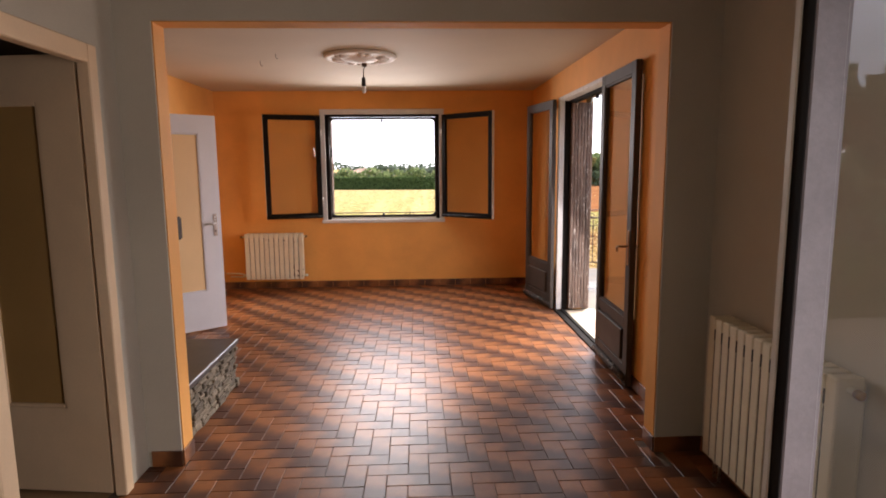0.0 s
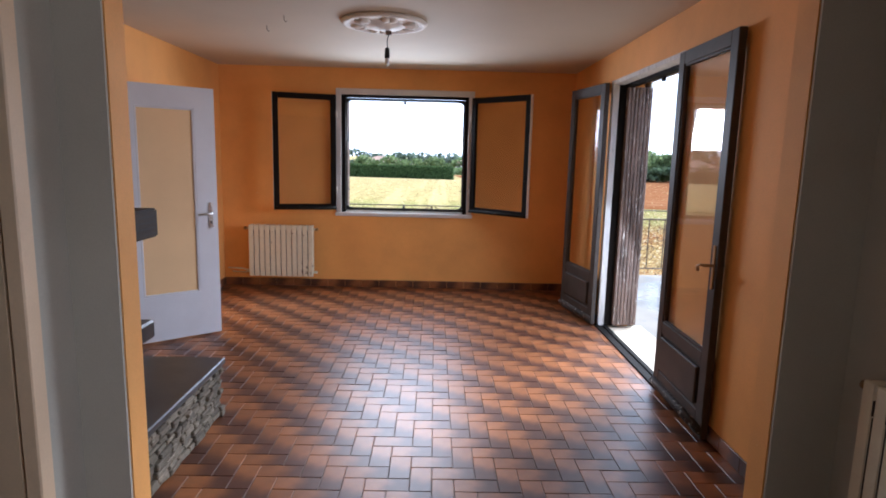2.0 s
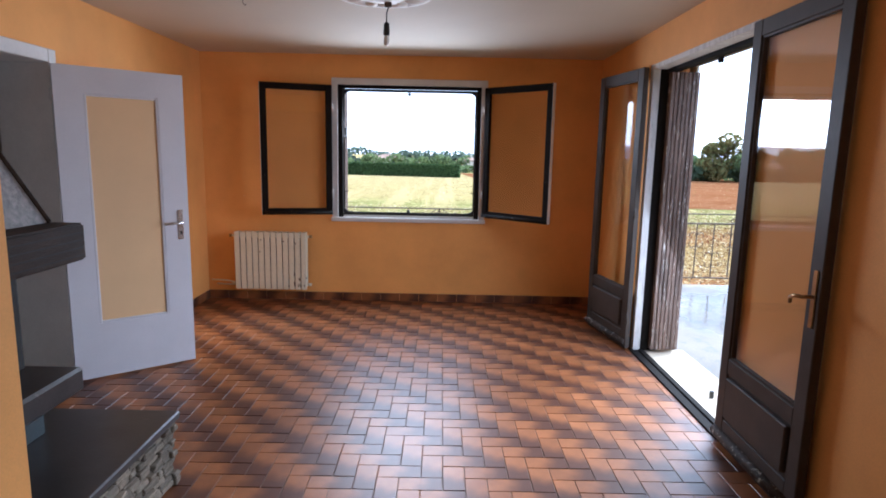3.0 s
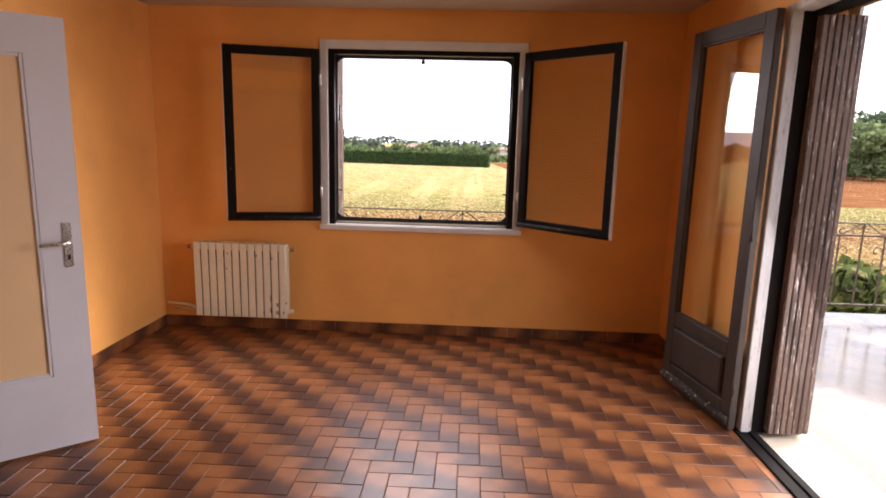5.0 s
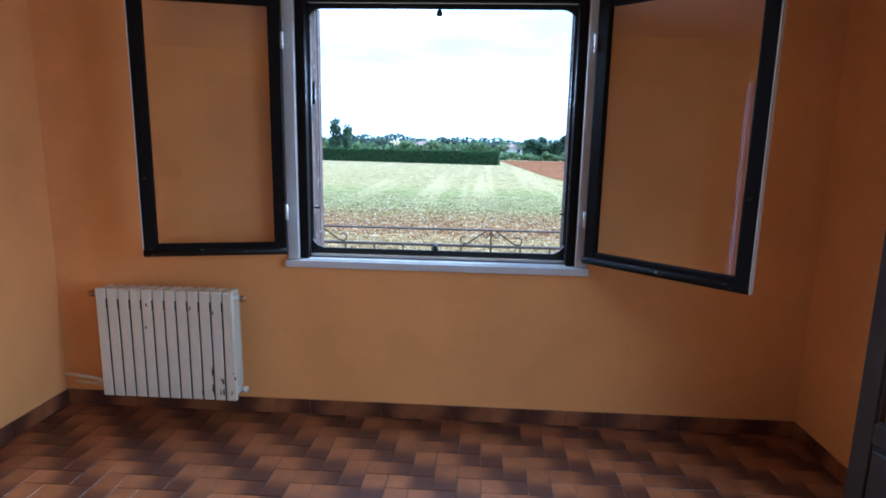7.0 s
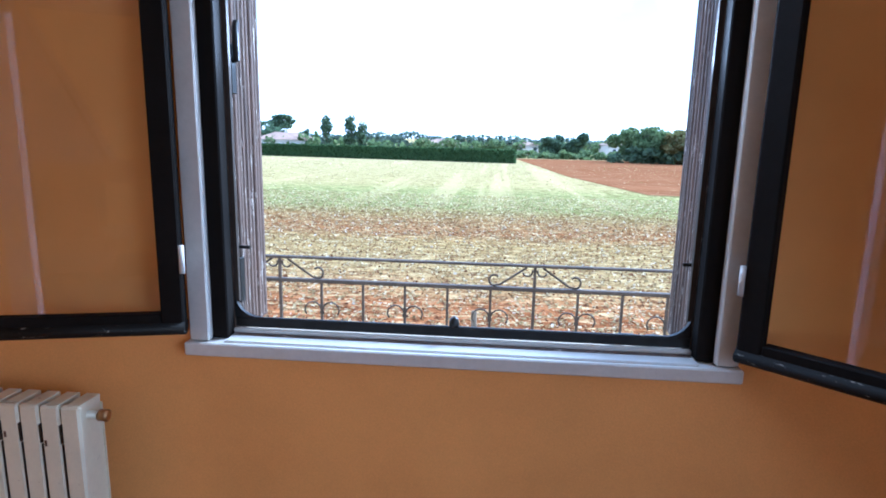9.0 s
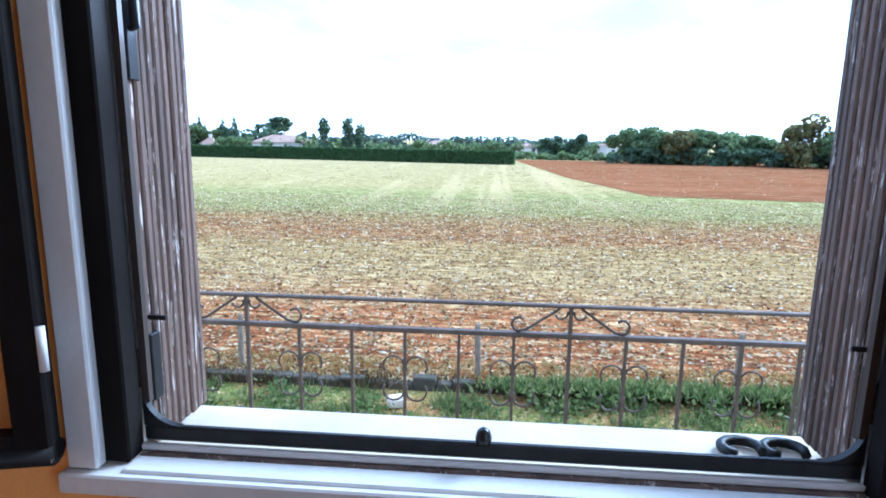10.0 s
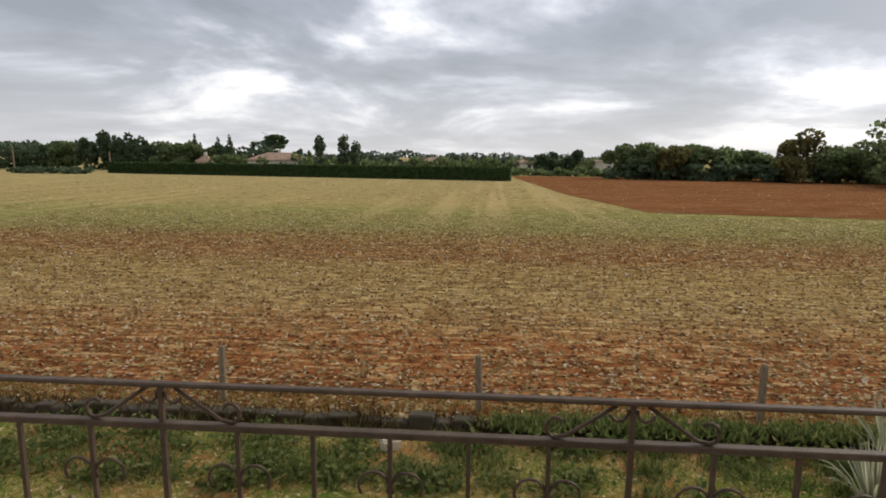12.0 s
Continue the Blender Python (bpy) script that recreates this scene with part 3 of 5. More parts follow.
def casement(hinge_at, free_at, label, side):
    w = math.dist(hinge_at, free_at)
    c = thing("window_casement", along(hinge_at, free_at, 0.918), label, "window", "window casements")
    h, t, s = 1.285, 0.04, 0.062
    for x0, x1 in ((0, s), (w - s, w)):
        part("stile", boxes((x0, x1, -t / 2, t / 2, 0.0, h), bevel=0.005), DARK, c)
    part("top_rail", boxes((s, w - s, -t / 2 + 0.001, t / 2 - 0.001, h - s, h), bevel=0.004), DARK, c)
    part("bottom_rail", boxes((s, w - s, -t / 2 + 0.001, t / 2 - 0.001, 0, s), bevel=0.004), DARK, c)
    part("white_edge", boxes((w + 0.0005, w + 0.004, -t / 2, t / 2, 0.0, h)), WHITE, c, "white painted outer edge")
    bm = bmesh.new()
    lathe(bm, [(0.001, 0), (0.022, 0), (0.022, w), (0.001, w)], 10, pose(0, -side * 0.0, 0.018, 0, 90, 0))
    for v in bm.verts:
        v.co.y *= 1.5
    part("weather_bar", bm, DARKCHIP, c, "rounded weather bar with scratched paint", smooth=True)
    pane = part("pane", boxes((s - 0.008, w - s + 0.008, -0.002, 0.002, s - 0.008, h - s + 0.008)), GLASS, c, "clear glass pane")
    pane.visible_shadow = False
    for z in (0.22, h - 0.22):
        bm = bmesh.new()
        tube(bm, [(-0.004, side * 0.02, z - 0.04), (-0.004, side * 0.02, z + 0.04)], 0.008, 8)
        part("hinge", bm, WHITE, c, smooth=True)
    bm = bmesh.new()
    tube(bm, [(w - 0.03, side * 0.02, 0.39), (w - 0.03, side * 0.055, 0.39)], 0.005, 6)
    part("catch_pin", bm, BLACK, c)
    bm = bmesh.new()
    tube(bm, [(w - 0.03, -side * 0.02, 0.39), (w - 0.03, -side * 0.05, 0.39)], 0.005, 6)
    part("catch_pin", bm, BLACK, c)
    return c


casement((-1.235, 7.385), (-1.902, 7.21), "open dark-framed window casement swung towards the wall", 1)
casement((0.305, 7.385), (0.88, 6.835), "open dark-framed window casement standing out from the wall", -1)


def inner_door(hinge_at, free_at, paint, pane_mat, label, swing, s=0.16, pz0=0.37, pz1=1.865):
    w = math.dist(hinge_at, free_at)
    d = thing("inner_door", along(hinge_at, free_at, 0.012), label, "door")
    h, t = 2.03, 0.038
    px0, px1 = s, w - s
    for x0, x1 in ((0, px0), (px1, w)):
        part("stile", boxes((x0, x1, -t / 2, t / 2, 0, h)), paint, d)
    part("top_rail", boxes((px0, px1, -t / 2, t / 2, pz1, h)), paint, d)
    part("bottom_rail", boxes((px0, px1, -t / 2, t / 2, 0, pz0)), paint, d)
    part("pane", boxes((px0 - 0.005, px1 + 0.005, -0.004, 0.004, pz0 - 0.005, pz1 + 0.005)), pane_mat, d, "patterned amber glass pane")
    b = 0.016
    for x0, x1, z0, z1 in ((px0, px0 + b, pz0, pz1), (px1 - b, px1, pz0, pz1), (px0 + b, px1 - b, pz0, pz0 + b), (px0 + b, px1 - b, pz1 - b, pz1)):
        part("glazing_bead", boxes((x0, x1, -t / 2 + 0.003, t / 2 - 0.003, z0, z1), bevel=0.003), paint, d)
    part("edge_strip", boxes((w + 0.0005, w + 0.003, -t / 2, t / 2, 0, h)), paint, d)
    for side in (-1, 1):
        lever_handle(d, w - 0.055, side * t / 2, 1.02, side)
    for z in (0.2, 1.0, 1.85):
        bm = bmesh.new()
        tube(bm, [(-0.008, swing * 0.022, z - 0.035), (-0.008, swing * 0.022, z + 0.035)], 0.008, 8)
        part("hinge", bm, WHITE, d, smooth=True)
    return d


inner_door((-2.52, 5.09), (-1.935, 5.565), LILAC, TANPANE, "pale lilac-grey inner door with amber glass, half open", 1)
inner_door((-1.497, 2.542), (-2.185, 2.635), CREAM, BROWNPANE, "cream inner door with brown glass, open into a dim room", -1, 0.19, 0.42, 1.83)


def door_lining(name, x0, x1, y0, y1, z, mat, label):
    f = thing(name, pose(0, 0, 0), label, "door frame", kind="structure")
    for a, b in ((y0 - 0.06, y0 + 0.022), (y1 - 0.022, y1 + 0.05)):
        part("jamb", boxes((x0, x1, a, b, 0, z + 0.06), bevel=0.005), mat, f)
    part("head", boxes((x0, x1, y0 + 0.022, y1 - 0.022, z - 0.022, z + 0.06), bevel=0.005), mat, f)


door_lining("door_frame_3", -1.485, FX0 + 0.02, LDY0, LDY1, 2.025, CREAM, "cream painted wooden door frame")
door_lining("door_frame_4", -2.87, X0 + 0.02, 4.28, 5.12, 2.07, WHITE, "white painted wooden door frame")

# ---- radiators ----


def radiator(at, sections, step, height, label, pipes_side=-1):
    r = thing("radiator", at, label, "radiator", "flat-fronted radiators")
    me_front = meshed("section", bevelled(boxes((0.002, step - 0.002, -0.075, -0.055, 0, height)), 0.006), RAD)
    me_core = meshed("core", boxes((0.014, step - 0.014, -0.055, 0.03, 0.02, height - 0.02)), RAD)
    # Black strips stand in for the shade inside slots and gaps between sections.
    me_slot_shade = meshed("slot", boxes((-0.0022, 0.0022, -0.0765, -0.06, height - 0.11, height - 0.055), (-0.0013, 0.0013, -0.0735, -0.06, 0.01, height - 0.115)), RUBBER_AND_SHADE)
    for i in range(sections):
        for name, me in (("section", me_front), ("core", me_core)):
            o = new(name, me)
            o.parent, o.matrix_basis = r, pose(i * step, 0, 0)
        if i:
            o = new("slot", me_slot_shade)
            o.parent, o.matrix_basis = r, pose(i * step, 0, 0)
    w = sections * step
    part("top_grille", boxes(*[(i * step + 0.01, (i + 1) * step - 0.01, -0.055, 0.028, height - 0.02, height - 0.002) for i in range(sections)], bevel=0.002), RAD, r)
    part("back_panel", boxes((0.01, w - 0.01, 0.03, 0.034, 0.05, height - 0.03)), RAD, r)
    bm = bmesh.new()
    tube(bm, [(-0.05, -0.02, height - 0.045), (w + 0.035, -0.02, height - 0.045)], 0.013, 10)
    part("header_pipe", bm, RAD, r, smooth=True)
    bm = bmesh.new()
    tube(bm, [(-0.05, -0.02, 0.045), (w + 0.03, -0.02, 0.045)], 0.013, 10)
    part("header_pipe", bm, RAD, r, smooth=True)
    for x, z in ((-0.05, height - 0.045), (w + 0.02, 0.045), (w + 0.03, height - 0.045)):
        bm = bmesh.new()
        lathe(bm, [(0.006, 0), (0.017, 0.004), (0.017, 0.028), (0.01, 0.032)], 12, pose(x - 0.015, -0.02, z, 0, 90, 0))
        part("valve_cap", bm, BRASS if z > 0.1 else RAD, r, "dull valve cap", smooth=True)
    for x in (0.1, w - 0.1):
        part("wall_bracket", boxes((x, x + 0.03, 0.03, 0.105, 0.08, 0.11)), RAD, r)
    for k in (0, 0.045):
        bm = bmesh.new()
        x = pipes_side * (0.06 + k)
        tube(bm, [(0.02, -0.0 - k * 0.4, 0.05), (x * 0.9, -0.0 - k * 0.4, 0.03 + k), (x - 0.16, 0.03 - k * 0.4, 0.03 + k)] if pipes_side < 0 else [(0.03 + k, -0.02, 0.05), (0.03 + k, -0.02, -0.125)], 0.009, 8)
        part("supply_pipe", bm, RAD if pipes_side < 0 else CHROME, r, smooth=True)
    return r


wall_radiator = radiator(pose(-2.21, 7.315, 0.145), 12, 0.061, 0.59, "cream flat-fronted column radiator below the window, chipped paint")
radiator(pose(1.455, 2.545, 0.125, 0, 0, -90), 14, 0.0625, 0.70, "cream flat-fronted column radiator on the grey wall", 1)

chips = random.Random(12)
for k in range(14):
    x, z, h = chips.choice((0.535, 0.59, 0.605, 0.655, 0.7, 0.715)) + chips.uniform(-0.012, 0.012), chips.uniform(0.03, 0.17), chips.uniform(0.008, 0.04)
    bm = boxes((x, x + chips.uniform(0.004, 0.009), -0.0758, -0.0745, z, z + h))
    for v in bm.verts:
        v.co += Vector((chips.uniform(-0.003, 0.003), 0, chips.uniform(-0.003, 0.003)))
    part("chipped_spot", bm, RUST, wall_radiator, "bare brown metal where paint has chipped")
for x, z in ((0.27, 0.5), (0.5, 0.49), (0.26, 0.38), (0.62, 0.47)):
    part("chipped_spot", boxes((x, x + 0.007, -0.0758, -0.0745, z, z + 0.018)), RUST, wall_radiator, "bare brown metal where paint has chipped")

# ---- ceiling rose and lamp holder ----
rose = thing("ceiling_rose", pose(-0.5, 5.1, ZC), "round white plaster ceiling rose with moulded leaves", "ceiling rose")
bm = bmesh.new()
lathe(bm, [(0.30, 0), (0.315, -0.012), (0.30, -0.03), (0.275, -0.032), (0.262, -0.022), (0.16, -0.03), (0.13, -0.045), (0.06, -0.05), (0.03, -0.06), (0.01, -0.06)], 48)
part("disc", bm, PLASTER, rose, smooth=True)
for k in range(12):
    a = 2 * math.pi * k / 12
    bm = bmesh.new()
    bmesh.ops.create_icosphere(bm, subdivisions=2, radius=1)
    for v in bm.verts:
        v.co = Vector((0.2 + 0.052 * v.co.x, (0.034 + 0.01 * math.cos(6 * v.co.x)) * v.co.y * (1 + 0.25 * math.sin(5 * v.co.x)), -0.03 + 0.022 * v.co.z))
        v.co = Matrix.Rotation(a + 0.15 * math.sin(3 * k), 4, "Z") @ v.co
    part("moulded_leaf", bm, PLASTER, rose, smooth=True)
pendant = thing("bulb_holder", pose(-0.478, 5.12, 2.45), "bare bulb in a black holder hanging on a short wire", "lamp")
bm = bmesh.new()
tube(bm, [(0.01, 0, 0.012), (0.012, 0, -0.03), (0.0, 0, -0.07), (0, 0, -0.13)], 0.004, 6)
part("wire", bm, RUBBER_AND_SHADE, pendant)
part("hook", boxes((-0.012, 0.03, -0.008, 0.008, -0.035, -0.005), bevel=0.002), IRON, pendant)
bm = bmesh.new()
lathe(bm, [(0.006, -0.12), (0.017, -0.13), (0.02, -0.19), (0.018, -0.2), (0.01, -0.2)], 14)
part("socket", bm, RUBBER_AND_SHADE, pendant, "black socket", smooth=True)
bm = bmesh.new()
lathe(bm, [(0.012, -0.198), (0.016, -0.21), (0.018, -0.24), (0.012, -0.256), (0.004, -0.26)], 14)
part("bulb", bm, BULB, pendant, "small milky unlit bulb", smooth=True)
for x, y in ((-1.42, 5.35), (-1.2, 5.0)):
    h = thing("ceiling_hook", pose(x, y, ZC), "small iron hook in the ceiling", "hook", "ceiling hooks")
    bm = bmesh.new()
    tube(bm, [(0, 0, 0), (0, 0, -0.03), (0.012, 0, -0.045), (0.02, 0, -0.035)], 0.003, 6)
    part("hook_wire", bm, IRON, h)

# ---- fireplace ----
HX, HY0, HY1 = -1.32, Y0 + 0.002, 3.965
fire = thing("fireplace", pose(0, 0, 0), "corner fireplace with slate hearth, rubble stone base and dark beam", "fireplace")
part("base", boxes((X0 + 0.004, HX - 0.032, HY0 + 0.004, HY1 - 0.032, 0.0, 0.305)), MORTAR, fire, "mortar of the rubble base")
part("hearth_slab", boxes((X0 + 0.004, HX, HY0, HY1, 0.307, 0.345), bevel=0.006), SLATE, fire, "dark polished slate hearth slab")
part("firebox", boxes((X0 + 0.004, -1.78, HY0, 3.72, 0.347, 0.525)), TEAL, fire, "dark green-grey firebox base")
part("stone_shelf", boxes((X0 + 0.004, -1.62, HY0, 3.76, 0.527, 0.63), bevel=0.012), SLATE, fire, "dark rough stone shelf")
part("pier", boxes((X0 + 0.004, -1.84, HY0, 3.10, 0.632, 1.08), (X0 + 0.004, -1.84, 3.58, 3.72, 0.632, 1.08), (X0 + 0.004, -2.4, 3.10, 3.58, 0.632, 1.08)), SOOT, fire, "soot-blackened fireplace piers")
bm = boxes((X0 + 0.004, -1.595, HY0, 3.80, 1.082, 1.235))
bevelled(bm, 0.009, 2)
beam = part("mantel_beam", bm, BEAM, fire, "dark carved wooden mantel beam")
for k in range(4):
    z = 1.102 + 0.031 * k
    part("groove", boxes((-1.5965, -1.594, HY0 + 0.01, 3.788, z, z + 0.006), (-2.3, -1.607, 3.799, 3.8012, z, z + 0.006)), SOOT, beam)
bm = bmesh.new()
lo = [(-1.72, HY0), (-1.72, 3.77), (X0 + 0.004, 3.77), (X0 + 0.004, HY0)]
hi = [(-2.30, HY0), (-2.30, 3.45), (X0 + 0.004, 3.45), (X0 + 0.004, HY0)]
vl, vh = [bm.verts.new((x, y, 1.237)) for x, y in lo], [bm.verts.new((x, y, ZC - 0.002)) for x, y in hi]
for i in range(4):
    bm.faces.new((vl[i], vl[(i + 1) % 4], vh[(i + 1) % 4], vh[i]))
bm.faces.new(vl)
bm.faces.new(vh)
part("hood", bm, HOOD, fire, "tapering hood in rough dark render")
bm = bmesh.new()
tube(bm, [(-1.72, 3.77, 1.237), (-2.30, 3.45, ZC - 0.01)], 0.012, 6)
part("hood_edge", bm, BEAM, fire, "dark corner strip")
rng = random.Random(5)
for face in ("x", "y"):
    z = 0.004
    while z < 0.295:
        h = min(rng.uniform(0.02, 0.044), 0.304 - z)
        a, end = ((HY0 + 0.005, HY1 - 0.02) if face == "x" else (X0 + 0.02, HX - 0.05))
        while a < end - 0.03:
            length = min(rng.uniform(0.04, 0.13), end - a)
            out = rng.uniform(0.018, 0.043)
            if face == "x":
                bm = boxes((HX - 0.05, HX - 0.045 + out, a + 0.003, a + length - 0.003, z + 0.002, z + h - 0.003))
            else:
                bm = boxes((a + 0.003, a + length - 0.003, HY1 - 0.05, HY1 - 0.045 + out, z + 0.002, z + h - 0.003))
            for v in bm.verts:
                v.co += Vector((rng.uniform(-0.007, 0.007), rng.uniform(-0.006, 0.006), rng.uniform(-0.005, 0.005)))
            bevelled(bm, 0.005)
            part("stone", bm, STONE, fire)
            a += length
        z += h

nail = thing("wall_nail", pose(X0, 6.4, 0.88), "small dark nail in the orange wall", "nail")
bm = bmesh.new()
lathe(bm, [(0.002, -0.02), (0.002, 0.022), (0.006, 0.022), (0.006, 0.026), (0.001, 0.027)], 8, pose(0, 0, 0, 0, 90, 0))
part("shank", bm, BLACK, nail)

# ---- terrace and rail ----
TZ, RY = -0.05, 8.685
structure("terrace", boxes((-4.2, 1.745, YO, 8.78, -0.22, TZ), (1.75, 6.4, -2.75, 8.78, -0.22, TZ)), CONCRETE, "wet grey concrete terrace slab", "terrace")


def curl(cx, cz, r0, start, turn, steps=14, shrink=0.55):
    return [(cx + r0 * (1 - (1 - shrink) * i / steps) * math.cos(start + turn * i / steps), 0, cz + r0 * (1 - (1 - shrink) * i / steps) * math.sin(start + turn * i / steps)) for i in range(steps + 1)]


rail = thing("railing", pose(0, RY, 0), "weathered brown wrought-iron balcony railing with scrolls", "railing")
RX0, RX1, STEP = -3.57, 6.3, 0.2165
bm = boxes((RX0, RX1, -0.014, 0.014, 0.869, 0.882), bevel=0.004)
part("handrail", bm, IRON, rail, "flat weathered handrail")
part("upper_rail", boxes((RX0, RX1, -0.015, 0.015, 0.746, 0.765), bevel=0.003), IRON, rail)
part("lower_rail", boxes((RX0, RX1, -0.012, 0.012, 0.055, 0.07), bevel=0.003), IRON, rail)
bar = meshed("baluster", boxes((-0.006, 0.006, -0.006, 0.006, 0.07, 0.748)), IRON)
tall = meshed("baluster_tall", boxes((-0.007, 0.007, -0.007, 0.007, 0.07, 0.868)), IRON)
foot = meshed("foot", boxes((-0.012, 0.012, -0.012, 0.012, -0.05, 0.055)), IRON)


def bent(points, r):
    bm = bmesh.new()
    tube(bm, points, r, 5)
    return meshed("scroll", bm, IRON, True)


brace, small_curl, hoop = {}, {}, {}
for s in (-1, 1):
    brace[s] = bent([(s * 0.04, 0, 0.866), (s * 0.17, 0, 0.776)] + [(s * (0.2 + 0.026 * math.cos(k)), 0, 0.797 + 0.028 * math.sin(k)) for k in (radians(-120 + 32 * j) for j in range(9))], 0.006)
    small_curl[s] = bent([(s * (0.036 + 0.024 * math.cos(k)), 0, 0.848 + 0.026 * math.sin(k)) for k in (radians(165 + 25 * j) for j in range(8))], 0.005)
    for u in (-1, 1):
        hoop[s, u] = bent([(s * (0.047 + 0.043 * math.cos(k)), 0, -u * 0.043 * math.sin(k)) for k in (radians(205 - 30 * j) for j in range(9))], 0.0048)
count = int((RX1 - RX0) / STEP) + 1


def hang(name, me, x, z=0.0):
    o = new(name, me)
    o.parent, o.matrix_basis = rail, pose(x, 0, z)


for i in range(count):
    k = i - 16
    x = -0.143 + STEP * k
    top = k % 6 == 0
    hang("baluster", tall if top else bar, x)
    if k % 8 == 4:
        hang("foot", foot, x)
    for s in (-1, 1):
        if top:
            hang("brace", brace[s], x)
            hang("curl", small_curl[s], x)
        for u, z in ((-1, 0.6), (1, 0.495)) if k % 2 else ((-1, 0.345), (1, 0.24)):
            hang("scroll", hoop[s, u], x, z)

# ---- ground and fields ----
GZ = -2.5


def ground_material(name, cols, rough=0.95, fine=9.0, broad=0.05, patch=0.35, stretch=(1, 1, 1), bump=0.8):
    """Soil or stubble: four colours laid over one another at three scales."""
    m = bpy.data.materials.new(name)
    m.use_nodes = True
    n, l = m.node_tree.nodes, m.node_tree.links
    p = n["Principled BSDF"]
    tc, mp = n.new("ShaderNodeTexCoord"), n.new("ShaderNodeMapping")
    mp.inputs["Scale"].default_value = stretch
    l.new(tc.outputs["Object"], mp.inputs[0])
    out = []
    for s, d, r in ((fine, 6.0, 0.7), (broad, 4.0, 0.6), (patch, 5.0, 0.65)):
        k = node(n, "ShaderNodeTexNoise", Scale=s, Detail=d, Roughness=r)
        l.new(mp.outputs[0], k.inputs["Vector"])
        out.append(k.outputs[0])
    def cut(sock, a, b):
        k = n.new("ShaderNodeMapRange")
        k.inputs[1].default_value, k.inputs[2].default_value = a, b
        l.new(sock, k.inputs[0])
        return k.outputs[0]
    col = mix_rgb(n, l, cut(out[1], 0.4, 0.6), cols[0], cols[1])
    col = mix_rgb(n, l, cut(out[2], 0.45, 0.65), col, cols[2])
    col = mix_rgb(n, l, cut(out[0], 0.5, 0.62), col, cols[3])
    l.new(col, p.inputs["Base Color"])
    p.inputs["Roughness"].default_value = rough
    p.inputs["Specular IOR Level"].default_value = 0.0
    b = node(n, "ShaderNodeBump", Strength=bump, Distance=0.05)
    l.new(out[0], b.inputs["Height"])
    l.new(b.outputs[0], p.inputs["Normal"])
    return m


def field_material():
    """Stubble in broad drifts: red soil at the near edge, pale straw, a brown drift, a green one, then yellow-green."""
    m = ground_material("stubble_field", ((0.5, 0.5, 0.5), (0.5, 0.5, 0.5), (0.5, 0.5, 0.5), (0.5, 0.5, 0.5)), stretch=(0.7, 1.5, 1), fine=7.0)
    n, l = m.node_tree.nodes, m.node_tree.links
    p = n["Principled BSDF"]
    tc, s = n.new("ShaderNodeTexCoord"), n.new("ShaderNodeSeparateXYZ")
    l.new(tc.outputs["Object"], s.inputs[0])
    mp = n.new("ShaderNodeMapping")
    mp.inputs["Scale"].default_value = (0.3, 1.4, 1)
    l.new(tc.outputs["Object"], mp.inputs[0])
    drift = node(n, "ShaderNodeTexNoise", Scale=0.16, Detail=6.0, Roughness=0.65)
    speck = node(n, "ShaderNodeTexNoise", Scale=3.2, Detail=8.0, Roughness=0.8)
    rows = node(n, "ShaderNodeTexNoise", Scale=0.9, Detail=4.0, Roughness=0.6)
    for k in (drift, speck, rows):
        l.new(mp.outputs[0], k.inputs["Vector"])
    reach = math_node(n, l, "ADD", s.outputs[1], math_node(n, l, "MULTIPLY", math_node(n, l, "SUBTRACT", drift.outputs[0], 0.5), 8.0))
    reach = math_node(n, l, "DIVIDE", math_node(n, l, "SUBTRACT", reach, 15.0), 100.0)
    broad = ramp(n, [(0.0, (0.27, 0.095, 0.034)), (0.04, (0.28, 0.11, 0.04)), (0.075, (0.33, 0.22, 0.09)), (0.13, (0.3, 0.195, 0.07)), (0.165, (0.235, 0.105, 0.038)), (0.2, (0.235, 0.13, 0.045)), (0.245, (0.19, 0.195, 0.06)), (0.34, (0.22, 0.215, 0.07)), (0.43, (0.33, 0.26, 0.105)), (0.9, (0.36, 0.29, 0.13))])
    l.new(reach, broad.inputs[0])
    straw = ramp(n, [(0.52, (0, 0, 0)), (0.6, (1, 1, 1))])
    l.new(speck.outputs[0], straw.inputs[0])
    soil = ramp(n, [(0.4, (1, 1, 1)), (0.49, (0, 0, 0))])
    l.new(speck.outputs[0], soil.inputs[0])
    streak = ramp(n, [(0.35, (0.8, 0.78, 0.76)), (0.65, (1.18, 1.18, 1.15))])
    l.new(rows.outputs[0], streak.inputs[0])
    col = mix_rgb(n, l, 1.0, broad.outputs[0], streak.outputs[0], "MULTIPLY")
    col = mix_rgb(n, l, math_node(n, l, "MULTIPLY", soil.outputs[0], 0.85), col, (0.075, 0.028, 0.011))
    col = mix_rgb(n, l, math_node(n, l, "MULTIPLY", straw.outputs[0], 0.8), col, (0.6, 0.455, 0.22))
    lanes_at = n.new("ShaderNodeMapping")
    lanes_at.inputs["Scale"].default_value = (1.0, 0.02, 1)
    lanes_at.inputs["Rotation"].default_value = (0, 0, radians(-4))
    l.new(tc.outputs["Object"], lanes_at.inputs[0])
    lanes = node(n, "ShaderNodeTexNoise", Scale=0.55, Detail=4.0, Roughness=0.6)
    l.new(lanes_at.outputs[0], lanes.inputs["Vector"])
    lane = ramp(n, [(0.54, (0, 0, 0)), (0.62, (1, 1, 1))])
    l.new(lanes.outputs[0], lane.inputs[0])
    far = n.new("ShaderNodeMapRange")
    far.inputs[1].default_value, far.inputs[2].default_value, far.inputs[4].default_value = 0.22, 0.4, 0.55
    l.new(reach, far.inputs[0])
